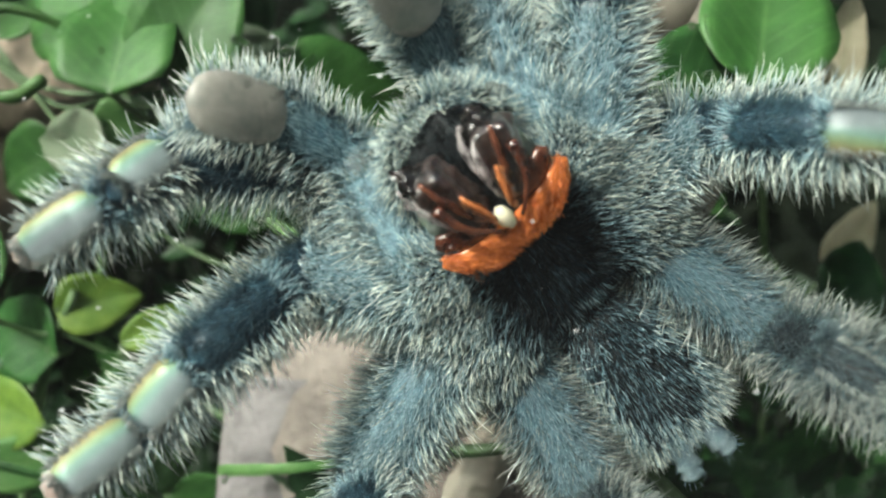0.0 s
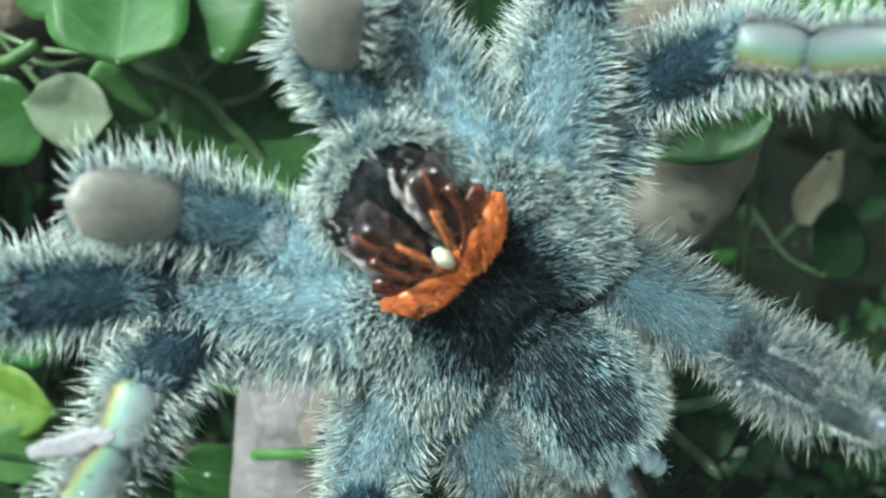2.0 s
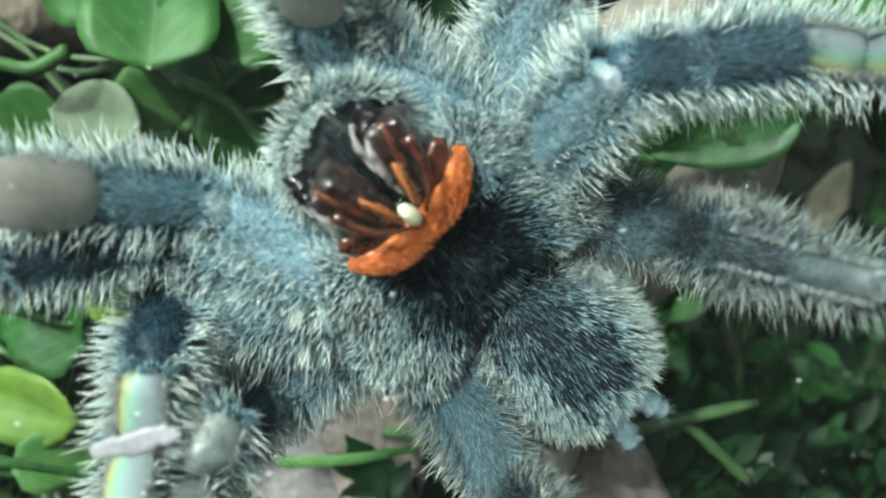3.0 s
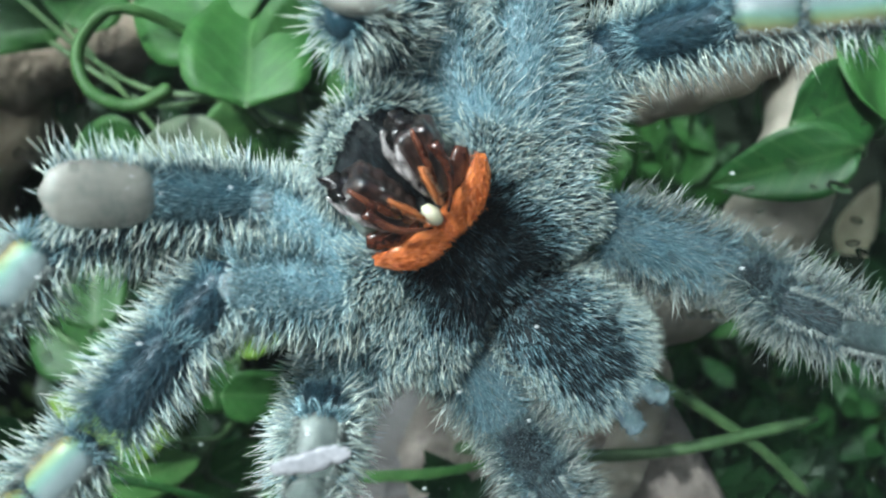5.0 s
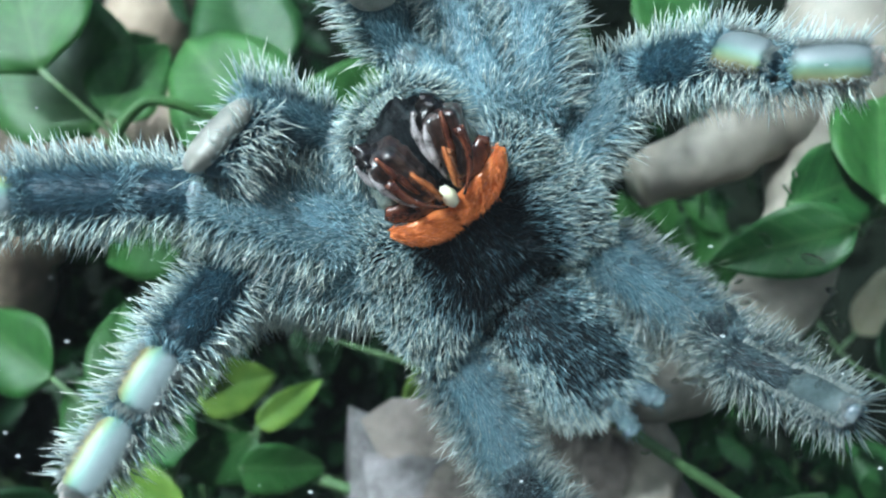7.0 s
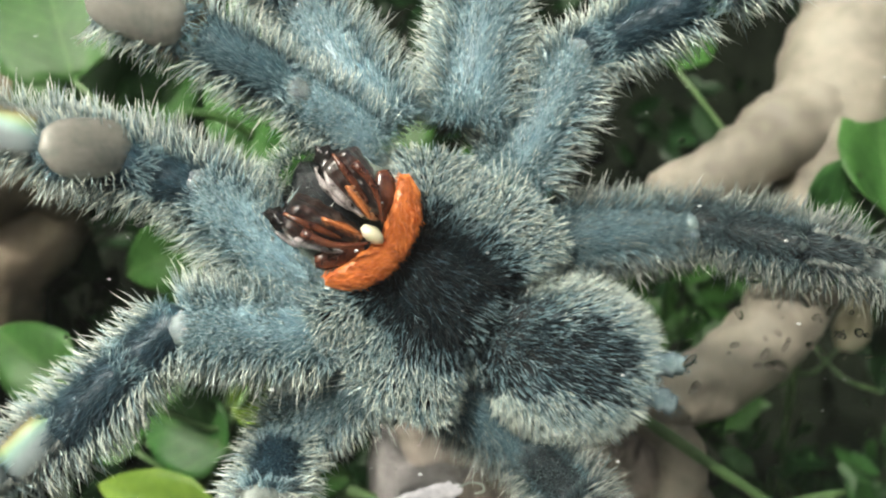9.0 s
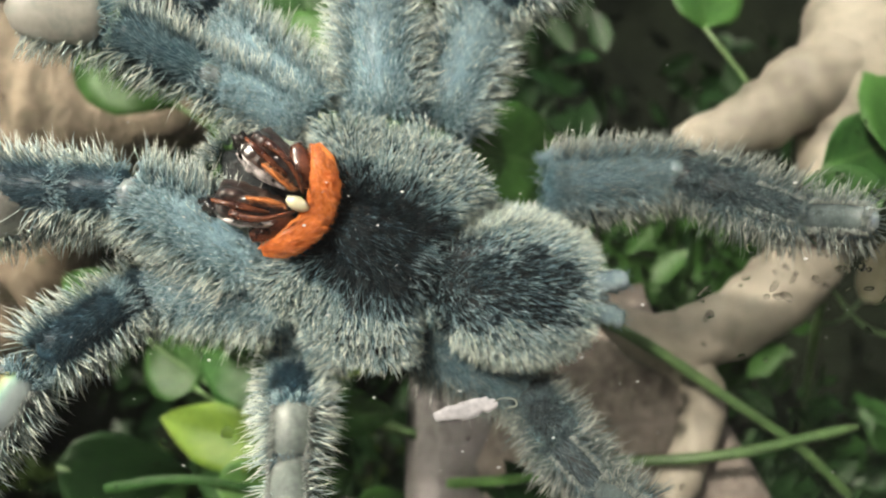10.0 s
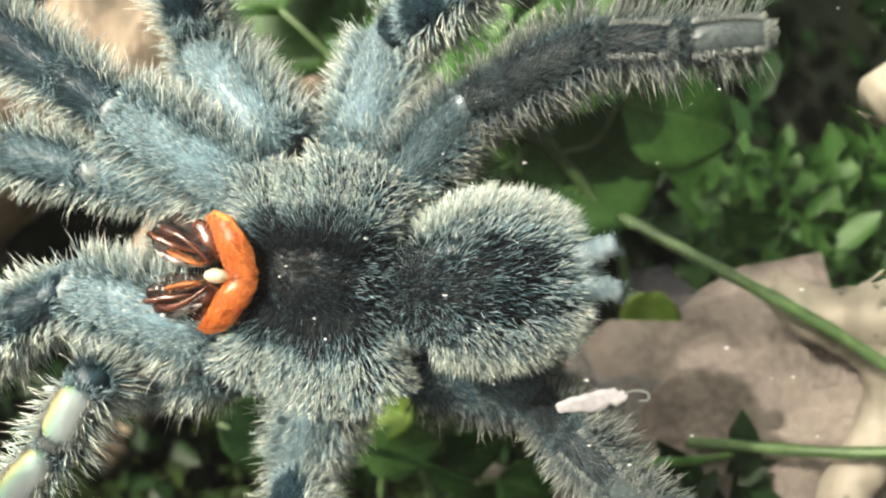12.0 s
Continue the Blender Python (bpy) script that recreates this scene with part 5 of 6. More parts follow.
    move_limb(LIMB_SET['palp_high'], roots,
        knee=[
            (0, 43.9, 13.0, 158.0), (0.5, 41.0, 13.0, 157.4), (1, 36.4, 13.0, 155.0), (1.5, 30.9, 13.0, 155.6), (2, 24.5, 13.0, 155.3),
            (2.5, 20.6, 13.0, 159.8), (3, 15.7, 13.0, 160.8), (5, 5.3, 13.0, 165.1), (5.5, 10.0, 13.0, 165.1), (6, 19.1, 13.0, 169.9),
            (6.5, 14.3, 13.0, 173.4), (7, 8.1, 13.0, 177.7), (7.5, 6.2, 13.0, 182.1), (9.5, -22.7, 8.0, 169.8), (10, -31.4, 9.1, 169.5),
            (10.5, -44.2, 8.0, 165.7), (11, -50.1, 8.0, 160.6), (11.5, -54.4, 8.0, 156.3), (12, -61.0, 8.0, 154.2),
        ],
        ankle=[
            (0, 41.2, 10.5, 163.6), (0.5, 37.7, 10.4, 164.0), (1, 31.7, 10.4, 161.2), (1.5, 28.7, 10.5, 160.5), (2, 20.3, 10.5, 161.9),
            (2.5, 18.9, 10.5, 163.8), (3, 13.5, 10.5, 166.1), (5, 7.1, 10.5, 171.8), (5.5, 5.4, 10.4, 170.0), (6, 16.3, 10.5, 174.9),
            (6.5, 11.1, 10.5, 179.1), (7, 4.9, 10.5, 183.2), (7.5, 3.0, 10.5, 186.6), (9.5, -35.5, 5.0, 174.6), (10, -41.9, 5.0, 174.3),
            (10.5, -55.9, 5.0, 170.8), (11, -64.4, 8.0, 163.9), (11.5, -68.9, 7.7, 158.6), (12, -74.1, 7.5, 157.2),
        ],
        tip=[
            (0, 38.2, 2.2, 166.6), (0.5, 37.1, 2.2, 171.0), (1, 28.0, 2.2, 167.3), (1.5, 33.8, 2.2, 164.7), (2, 21.1, 2.2, 169.0),
            (2.5, 17.6, 2.2, 170.6), (3, 13.4, 2.2, 171.7), (5, 1.8, 2.2, 169.9), (5.5, 6.3, 2.2, 177.4), (6, 12.5, 2.2, 180.2),
            (6.5, 9.7, 2.2, 183.8), (7, 3.9, 2.2, 188.3), (7.5, 1.8, 2.2, 191.5), (9.5, -47.4, 2.2, 175.3), (10, -54.5, 2.2, 175.2),
            (10.5, -67.6, 2.2, 173.6), (11, -73.0, 2.2, 165.5), (11.5, -77.9, 2.2, 159.5), (12, -83.1, 2.2, 158.6),
        ],
        twist={1.5: 60, 5: 50})
    move_limb(LIMB_SET['leg_low_1'], roots,
        knee=[
            (0, 31.0, 15.7, 149.3), (0.5, 27.2, 16.0, 145.7), (1, 24.8, 16.0, 146.0), (1.5, 20.9, 8.0, 147.8), (2, 5.0, 15.0, 140.4),
            (2.5, -0.7, 16.0, 142.1), (3, -0.2, 15.1, 145.4), (5, -9.6, 15.1, 151.2), (5.5, -4.0, 8.7, 153.7), (6, -2.7, 7.5, 153.5),
            (6.5, -3.5, 7.5, 160.5), (7, -14.6, 9.2, 161.5), (7.5, -17.5, 7.5, 160.5), (9.5, -31.0, 10.1, 160.6), (10, -40.5, 7.5, 154.8),
            (10.5, -47.9, 7.5, 155.4), (11, -52.6, 7.5, 152.0), (11.5, -56.5, 7.5, 144.7), (12, -63.6, 7.5, 139.7),
        ],
        ankle=[
            (0, 15.9, 8.0, 149.5), (0.5, 13.1, 9.0, 146.7), (1, 12.7, 9.0, 147.6), (1.5, 2.5, 8.0, 154.1), (2, -10.3, 8.0, 139.7),
            (2.5, -15.3, 8.7, 141.4), (3, -15.5, 8.0, 143.9), (5, -25.2, 7.3, 150.4), (5.5, -21.6, 4.0, 150.8), (6, -20.6, 4.9, 149.1),
            (6.5, -22.8, 4.0, 152.9), (7, -32.8, 7.7, 161.3), (7.5, -37.4, 7.0, 159.8), (9.5, -47.8, 7.1, 166.4), (10, -59.8, 7.2, 155.4),
            (10.5, -67.4, 6.9, 154.6), (11, -73.0, 7.2, 146.9), (11.5, -75.5, 4.4, 135.5), (12, -81.4, 4.0, 130.5),
        ],
        sole=[
            (0, 13.0, 2.4, 145.1), (0.5, 13.6, 4.0, 144.9), (1, 12.4, 5.5, 145.5), (1.5, -6.0, 8.0, 155.7), (2, -17.1, 8.0, 139.2),
            (2.5, -21.1, 8.0, 141.0), (3, -22.1, 8.0, 143.5), (5, -31.7, 7.3, 142.6), (5.5, -26.5, 2.4, 144.5), (6, -25.4, 2.4, 143.3),
            (6.5, -27.4, 2.4, 146.2), (7, -40.3, 7.7, 159.8), (7.5, -45.9, 7.0, 158.5), (9.5, -55.0, 7.1, 168.2), (10, -67.7, 7.2, 154.6),
            (10.5, -75.3, 6.9, 153.2), (11, -80.5, 7.2, 144.8), (11.5, -81.0, 2.4, 130.0), (12, -87.3, 2.4, 125.0),
        ],
        tip=[
            (0, 4.7, 1.8, 139.5), (0.5, 7.0, 1.8, 139.3), (1, 7.2, 1.8, 139.5), (1.5, -10.1, 1.8, 157.1), (2, -19.2, 1.8, 141.3),
            (2.5, -23.7, 1.8, 141.8), (3, -24.8, 1.8, 143.7), (5, -34.6, 1.8, 137.5), (5.5, -34.4, 1.8, 138.2), (6, -34.6, 1.8, 136.8),
            (6.5, -34.2, 1.8, 138.4), (7, -44.4, 1.8, 157.1), (7.5, -50.8, 1.8, 156.3), (9.5, -60.5, 1.8, 168.7), (10, -72.7, 1.8, 153.5),
            (10.5, -80.2, 1.8, 151.5), (11, -84.5, 1.8, 142.8), (11.5, -88.2, 1.8, 123.6), (12, -94.8, 1.8, 118.5),
        ],
        twist={0.5: 45, 1: 45})
    move_limb(LIMB_SET['leg_low_2'], roots,
        knee=[
            (0, 27.9, 16.0, 138.3), (0.5, 22.7, 12.7, 136.7), (1, 18.9, 15.8, 135.9), (1.5, 14.5, 16.0, 138.5), (2, 6.6, 16.0, 136.3),
            (2.5, 0.5, 16.0, 135.0), (3, -1.8, 16.0, 137.8), (5, -10.4, 10.1, 144.3), (5.5, -5.7, 8.0, 147.0), (6, -2.8, 16.0, 148.7),
            (6.5, -6.0, 16.0, 150.9), (7, -11.0, 16.0, 153.7), (7.5, -14.1, 16.0, 151.9), (9.5, -32.5, 8.0, 144.1), (10, -40.4, 16.0, 142.8),
            (10.5, -50.0, 16.0, 140.5), (11, -53.3, 16.0, 136.0), (11.5, -57.3, 16.0, 132.0), (12, -64.8, 16.0, 129.0),
        ],
        ankle=[
            (0, 19.4, 5.9, 129.5), (0.5, 7.8, 6.8, 130.2), (1, 7.8, 5.3, 128.3), (1.5, 4.4, 9.0, 129.0), (2, 1.5, 9.0, 130.0),
            (2.5, 0.0, 9.0, 131.3), (3, -2.1, 8.0, 132.9), (5, -21.5, 6.6, 130.5), (5.5, -17.5, 8.0, 131.8), (6, -11.8, 5.3, 138.1),
            (6.5, -14.0, 6.7, 141.9), (7, -16.5, 6.2, 144.6), (7.5, -17.6, 8.8, 144.3), (9.5, -48.4, 8.0, 131.6), (10, -49.8, 5.1, 135.1),
            (10.5, -52.6, 4.5, 135.8), (11, -53.6, 6.1, 133.4), (11.5, -53.6, 5.7, 130.9), (12, -59.9, 4.3, 128.3),
        ],
        sole=[
            (0, 14.3, 5.9, 123.4), (0.5, 0.4, 6.8, 127.3), (1, 1.9, 5.3, 122.7), (1.5, 1.6, 4.9, 124.7), (2, -0.3, 8.0, 124.7),
            (2.5, -1.0, 8.0, 124.8), (3, -2.8, 8.0, 125.8), (5, -28.4, 6.6, 123.7), (5.5, -24.0, 8.0, 126.6), (6, -17.3, 5.3, 132.3),
            (6.5, -18.6, 4.9, 136.3), (7, -20.1, 4.6, 138.0), (7.5, -19.2, 5.9, 137.5), (9.5, -53.0, 8.0, 126.8), (10, -55.2, 5.1, 126.5),
            (10.5, -56.8, 4.5, 127.7), (11, -55.6, 2.4, 126.9), (11.5, -56.1, 2.4, 124.4), (12, -63.0, 2.4, 121.0),
        ],
        tip=[
            (0, 9.3, 1.8, 118.8), (0.5, -4.4, 1.8, 124.9), (1, -4.4, 1.8, 119.2), (1.5, -4.0, 1.8, 119.5), (2, -2.1, 1.8, 121.2),
            (2.5, -2.8, 1.8, 120.7), (3, -2.5, 1.8, 121.1), (5, -32.9, 1.8, 120.1), (5.5, -28.0, 1.8, 124.9), (6, -24.2, 1.8, 128.9),
            (6.5, -23.6, 1.8, 130.2), (7, -24.2, 1.8, 130.8), (7.5, -22.9, 1.8, 131.0), (9.5, -55.7, 1.8, 123.1), (10, -58.7, 1.8, 119.5),
            (10.5, -60.9, 1.8, 120.7), (11, -61.0, 1.8, 118.3), (11.5, -60.2, 1.8, 115.7), (12, -69.4, 1.8, 114.0),
        ])
    move_limb(LIMB_SET['leg_low_3'], roots,
        knee=[
            (0, 33.3, 24.0, 114.3), (0.5, 30.6, 24.0, 116.1), (1, 28.5, 24.0, 115.4), (1.5, 26.2, 24.0, 114.4), (2, 22.5, 24.0, 115.1),
            (2.5, 15.5, 24.0, 119.9), (3, 5.4, 24.0, 125.9), (5, -0.9, 24.0, 129.3), (5.5, 0.1, 24.0, 133.4), (6, 5.6, 24.0, 133.1),
            (6.5, -3.0, 24.0, 138.2), (7, -12.2, 38.0, 151.2), (7.5, -9.4, 24.0, 144.1), (9.5, -19.2, 24.0, 129.8), (10, -22.4, 24.0, 132.1),
            (10.5, -31.8, 24.0, 130.1), (11, -37.0, 24.0, 116.9), (11.5, -36.7, 23.6, 115.1), (12, -39.7, 23.4, 114.3),
        ],
        ankle=[
            (0, 35.7, 9.0, 109.1), (0.5, 32.7, 9.0, 111.5), (1, 29.7, 9.0, 110.5), (1.5, 26.6, 9.0, 110.5), (2, 22.6, 9.0, 111.7),
            (2.5, 13.9, 9.0, 119.0), (3, 3.3, 9.0, 125.0), (5, -0.8, 9.0, 127.0), (5.5, -3.0, 9.0, 130.8), (6, 3.9, 9.0, 130.4),
            (6.5, -5.7, 9.0, 136.5), (7, -14.5, 23.0, 148.7), (7.5, -12.2, 9.0, 136.2), (9.5, -19.3, 9.0, 123.7), (10, -20.7, 9.0, 126.0),
            (10.5, -29.0, 9.0, 126.2), (11, -34.8, 9.0, 110.2), (11.5, -33.7, 8.0, 109.4), (12, -35.9, 8.0, 108.6),
        ],
        sole=[
            (0, 35.6, 8.0, 104.0), (0.5, 32.6, 8.0, 106.3), (1, 29.5, 8.0, 105.2), (1.5, 26.3, 8.0, 105.1), (2, 22.3, 8.0, 106.3),
            (2.5, 12.9, 8.0, 114.2), (3, 1.8, 8.0, 121.5), (5, -1.4, 8.0, 123.1), (5.5, -4.7, 8.0, 128.1), (6, 3.0, 8.0, 126.4),
            (6.5, -9.3, 8.0, 133.3), (7, -17.1, 22.0, 147.3), (7.5, -14.9, 8.0, 132.7), (9.5, -19.5, 8.0, 118.9), (10, -20.9, 8.0, 121.3),
            (10.5, -29.5, 8.0, 121.3), (11, -35.3, 8.0, 104.6), (11.5, -34.5, 8.0, 102.8), (12, -36.7, 8.0, 102.3),
        ],
        tip=[
            (0, 36.5, 1.8, 101.5), (0.5, 33.3, 1.8, 103.9), (1, 30.0, 1.8, 102.8), (1.5, 26.3, 1.8, 103.0), (2, 22.3, 1.8, 104.3),
            (2.5, 12.9, 1.8, 112.2), (3, 2.2, 1.8, 119.7), (5, -1.4, 1.8, 120.8), (5.5, -7.7, 1.8, 126.2), (6, 2.0, 1.8, 124.0),
            (6.5, -13.2, 1.8, 132.4), (7, -17.6, 15.8, 145.7), (7.5, -15.4, 1.8, 129.3), (9.5, -19.2, 1.8, 115.9), (10, -20.2, 1.8, 116.2),
            (10.5, -28.8, 1.8, 115.9), (11, -34.3, 1.8, 101.5), (11.5, -33.4, 1.8, 99.2), (12, -35.3, 1.8, 99.1),
        ])
    move_limb(LIMB_SET['leg_low_4'], roots,
        knee=[
            (0, 59.5, 24.0, 112.3), (0.5, 52.2, 24.0, 112.4), (1, 46.8, 24.0, 110.9), (1.5, 42.6, 24.0, 110.2), (2, 39.2, 24.0, 112.7),
            (2.5, 38.8, 24.0, 111.9), (3, 34.1, 24.0, 114.6), (5, 22.5, 24.0, 123.8), (5.5, 23.2, 24.0, 126.0), (6, 24.0, 24.0, 125.8),
            (6.5, 23.8, 24.0, 125.4), (7, 22.2, 24.0, 126.8), (7.5, 18.9, 24.0, 127.6), (9.5, 14.0, 24.0, 128.4), (10, 11.3, 23.5, 127.8),
            (10.5, 8.5, 23.0, 127.8), (11, 7.4, 24.0, 122.2), (11.5, -1.9, 24.0, 124.3), (12, -6.1, 24.0, 124.4),
        ],
        ankle=[
            (0, 62.0, 9.0, 110.0), (0.5, 55.1, 9.0, 110.5), (1, 49.6, 9.0, 109.2), (1.5, 44.8, 9.0, 109.1), (2, 41.4, 9.0, 111.9),
            (2.5, 40.1, 9.0, 110.7), (3, 36.0, 9.0, 113.3), (5, 24.5, 9.0, 120.8), (5.5, 24.1, 9.0, 123.6), (6, 25.0, 9.0, 124.0),
            (6.5, 26.2, 9.0, 123.3), (7, 24.8, 9.0, 122.9), (7.5, 22.7, 9.0, 123.3), (9.5, 17.7, 9.0, 123.3), (10, 15.1, 9.0, 120.6),
            (10.5, 15.1, 9.0, 121.0), (11, 13.1, 9.0, 118.7), (11.5, 5.2, 9.0, 120.9), (12, 0.3, 9.0, 120.4),
        ],
        sole=[
            (0, 64.5, 8.0, 107.2), (0.5, 57.2, 8.0, 107.7), (1, 51.7, 8.0, 106.3), (1.5, 46.9, 8.0, 106.0), (2, 43.5, 8.0, 108.7),
            (2.5, 42.3, 8.0, 107.5), (3, 38.2, 8.0, 110.2), (5, 26.8, 8.0, 116.7), (5.5, 25.8, 8.0, 119.6), (6, 26.7, 8.0, 120.0),
            (6.5, 27.9, 8.0, 119.2), (7, 27.2, 8.0, 118.3), (7.5, 25.0, 8.0, 118.7), (9.5, 20.9, 8.0, 120.8), (10, 17.7, 8.0, 117.9),
            (10.5, 19.2, 8.0, 118.0), (11, 17.2, 8.0, 117.2), (11.5, 8.2, 8.0, 119.5), (12, 3.2, 8.0, 118.1),
        ],
        tip=[
            (0, 65.9, 1.8, 106.7), (0.5, 58.8, 1.8, 107.5), (1, 53.3, 1.8, 106.0), (1.5, 48.3, 1.8, 106.0), (2, 45.0, 1.8, 108.8),
            (2.5, 43.7, 1.8, 107.4), (3, 39.5, 1.8, 110.0), (5, 27.7, 1.8, 115.3), (5.5, 26.5, 1.8, 118.1), (6, 26.9, 1.8, 117.9),
            (6.5, 28.4, 1.8, 116.9), (7, 28.3, 1.8, 116.0), (7.5, 26.9, 1.8, 116.3), (9.5, 22.2, 1.8, 118.6), (10, 21.0, 1.8, 116.8),
            (10.5, 24.0, 1.8, 117.2), (11, 22.9, 1.8, 118.0), (11.5, 13.0, 1.8, 119.6), (12, 6.8, 1.8, 116.5),
        ])
    move_limb(LIMB_SET['leg_high_1'], roots,
        knee=[
            (0, 43.6, 16.0, 167.2), (0.5, 42.7, 16.0, 159.7), (1, 37.6, 16.0, 159.9), (1.5, 35.9, 16.0, 166.2), (2, 25.6, 16.0, 165.0),
            (2.5, 21.4, 16.0, 162.4), (3, 17.6, 16.0, 163.7), (5, 10.3, 16.0, 173.4), (5.5, 13.0, 16.0, 178.0), (6, 21.4, 16.0, 177.3),
            (6.5, 19.8, 16.0, 181.8), (7, 11.1, 16.0, 187.6), (7.5, 8.1, 15.1, 189.1), (9.5, -23.4, 16.0, 181.7), (10, -32.1, 15.8, 177.5),
            (10.5, -43.9, 16.0, 176.9), (11, -50.6, 16.0, 170.1), (11.5, -50.4, 7.5, 161.9), (12, -57.6, 7.5, 161.5),
        ],
        ankle=[
            (0, 37.8, 8.0, 176.5), (0.5, 39.0, 8.8, 172.7), (1, 33.2, 9.0, 173.1), (1.5, 30.1, 9.0, 176.7), (2, 19.6, 9.0, 174.9),
            (2.5, 14.9, 9.0, 172.8), (3, 10.7, 9.0, 173.9), (5, 4.4, 9.0, 183.7), (5.5, 6.5, 9.0, 189.2), (6, 14.8, 9.0, 189.5),
            (6.5, 13.5, 9.0, 194.2), (7, 4.1, 8.0, 200.0), (7.5, 0.5, 8.0, 201.6), (9.5, -33.6, 8.0, 189.6), (10, -44.3, 8.0, 184.9),
            (10.5, -50.8, 7.9, 188.3), (11, -52.3, 7.7, 183.4), (11.5, -66.2, 7.4, 172.2), (12, -73.8, 6.5, 172.2),
        ],
        sole=[
            (0, 36.7, 8.0, 183.3), (0.5, 38.5, 8.0, 179.2), (1, 32.7, 8.0, 178.7), (1.5, 29.6, 8.0, 181.8), (2, 18.8, 8.0, 180.0),
            (2.5, 14.1, 8.0, 178.0), (3, 9.9, 8.0, 179.1), (5, 3.9, 8.0, 189.3), (5.5, 6.0, 8.0, 194.8), (6, 14.1, 8.0, 195.2),
            (6.5, 12.8, 8.0, 200.2), (7, 3.5, 8.0, 207.0), (7.5, -0.2, 8.0, 209.0), (9.5, -36.3, 8.0, 196.3), (10, -47.1, 8.0, 191.8),
            (10.5, -53.7, 7.9, 195.7), (11, -54.4, 7.7, 191.2), (11.5, -71.4, 7.4, 178.7), (12, -79.9, 6.5, 178.8),
        ],
        tip=[
            (0, 37.2, 1.8, 186.3), (0.5, 38.5, 1.8, 182.8), (1, 32.7, 1.8, 181.7), (1.5, 29.2, 1.8, 184.3), (2, 18.6, 1.8, 182.8),
            (2.5, 14.1, 1.8, 181.0), (3, 9.9, 1.8, 181.9), (5, 3.6, 1.8, 192.3), (5.5, 5.3, 1.8, 197.5), (6, 12.9, 1.8, 198.2),
            (6.5, 11.9, 1.8, 203.2), (7, 3.3, 1.8, 210.0), (7.5, -0.2, 1.8, 212.1), (9.5, -37.3, 1.8, 199.6), (10, -47.5, 1.8, 195.7),
            (10.5, -53.8, 1.8, 199.8), (11, -53.6, 1.8, 196.1), (11.5, -72.8, 1.8, 183.3), (12, -82.1, 1.8, 183.6),
        ])
    move_limb(LIMB_SET['leg_high_2'], roots,
        knee=[
            (0, 59.0, 16.0, 165.9), (0.5, 54.5, 16.0, 164.4), (1, 51.9, 16.0, 164.5), (1.5, 49.3, 16.0, 165.6), (2, 44.1, 16.0, 166.5),
            (2.5, 39.5, 16.0, 166.6), (3, 35.5, 16.0, 169.0), (5, 22.2, 16.0, 175.4), (5.5, 24.9, 16.0, 178.7), (6, 31.0, 16.0, 180.4),
            (6.5, 30.3, 16.0, 183.2), (7, 22.7, 16.0, 189.8), (7.5, 20.0, 15.8, 191.6), (9.5, 1.0, 14.0, 187.9), (10, -11.0, 14.5, 183.6),
            (10.5, -32.0, 15.2, 180.6), (11, -39.6, 16.0, 175.0), (11.5, -44.0, 15.7, 171.3), (12, -50.2, 16.0, 170.6),
        ],
        ankle=[
            (0, 62.7, 9.0, 178.2), (0.5, 58.5, 9.0, 177.2), (1, 55.2, 9.0, 177.1), (1.5, 51.3, 9.0, 177.3), (2, 45.7, 9.0, 178.3),
            (2.5, 40.3, 9.0, 178.8), (3, 35.8, 9.0, 181.0), (5, 22.6, 8.9, 188.5), (5.5, 24.9, 9.0, 191.2), (6, 30.9, 8.0, 192.7),
            (6.5, 30.2, 8.0, 195.9), (7, 23.6, 8.0, 202.9), (7.5, 21.3, 7.7, 204.9), (9.5, -0.4, 7.1, 202.9), (10, -13.7, 6.9, 198.0),
            (10.5, -34.7, 7.5, 194.8), (11, -40.8, 8.0, 189.0), (11.5, -45.5, 8.0, 186.0), (12, -51.2, 8.0, 184.2),
        ],
        sole=[
            (0, 64.2, 8.0, 183.7), (0.5, 60.0, 8.0, 182.8), (1, 56.6, 8.0, 182.6), (1.5, 52.5, 8.0, 182.5), (2, 46.4, 8.0, 183.9),
            (2.5, 40.5, 8.0, 184.5), (3, 36.0, 8.0, 186.6), (5, 23.0, 8.0, 194.7), (5.5, 25.7, 8.0, 196.8), (6, 31.9, 8.0, 199.4),
            (6.5, 30.8, 8.0, 202.9), (7, 24.3, 8.0, 210.5), (7.5, 22.0, 7.7, 213.1), (9.5, -0.8, 7.1, 210.6), (10, -15.1, 6.9, 205.8),
            (10.5, -36.1, 7.5, 202.1), (11, -42.1, 8.0, 196.1), (11.5, -46.9, 8.0, 193.0), (12, -52.6, 8.0, 191.1),
        ],
        tip=[
            (0, 64.7, 1.8, 186.4), (0.5, 60.4, 1.8, 186.0), (1, 56.7, 1.8, 185.6), (1.5, 52.1, 1.8, 185.5), (2, 45.7, 1.8, 186.9),
            (2.5, 39.7, 1.8, 187.4), (3, 35.2, 1.8, 189.3), (5, 22.3, 1.8, 197.9), (5.5, 25.1, 1.8, 200.0), (6, 31.0, 1.8, 202.6),
            (6.5, 29.8, 1.8, 206.3), (7, 23.9, 1.8, 214.0), (7.5, 21.9, 1.8, 216.8), (9.5, -1.7, 1.8, 215.4), (10, -16.2, 1.8, 211.0),
            (10.5, -35.9, 1.8, 206.8), (11, -41.3, 1.8, 200.6), (11.5, -45.7, 1.8, 197.7), (12, -50.8, 1.8, 195.5),
        ])
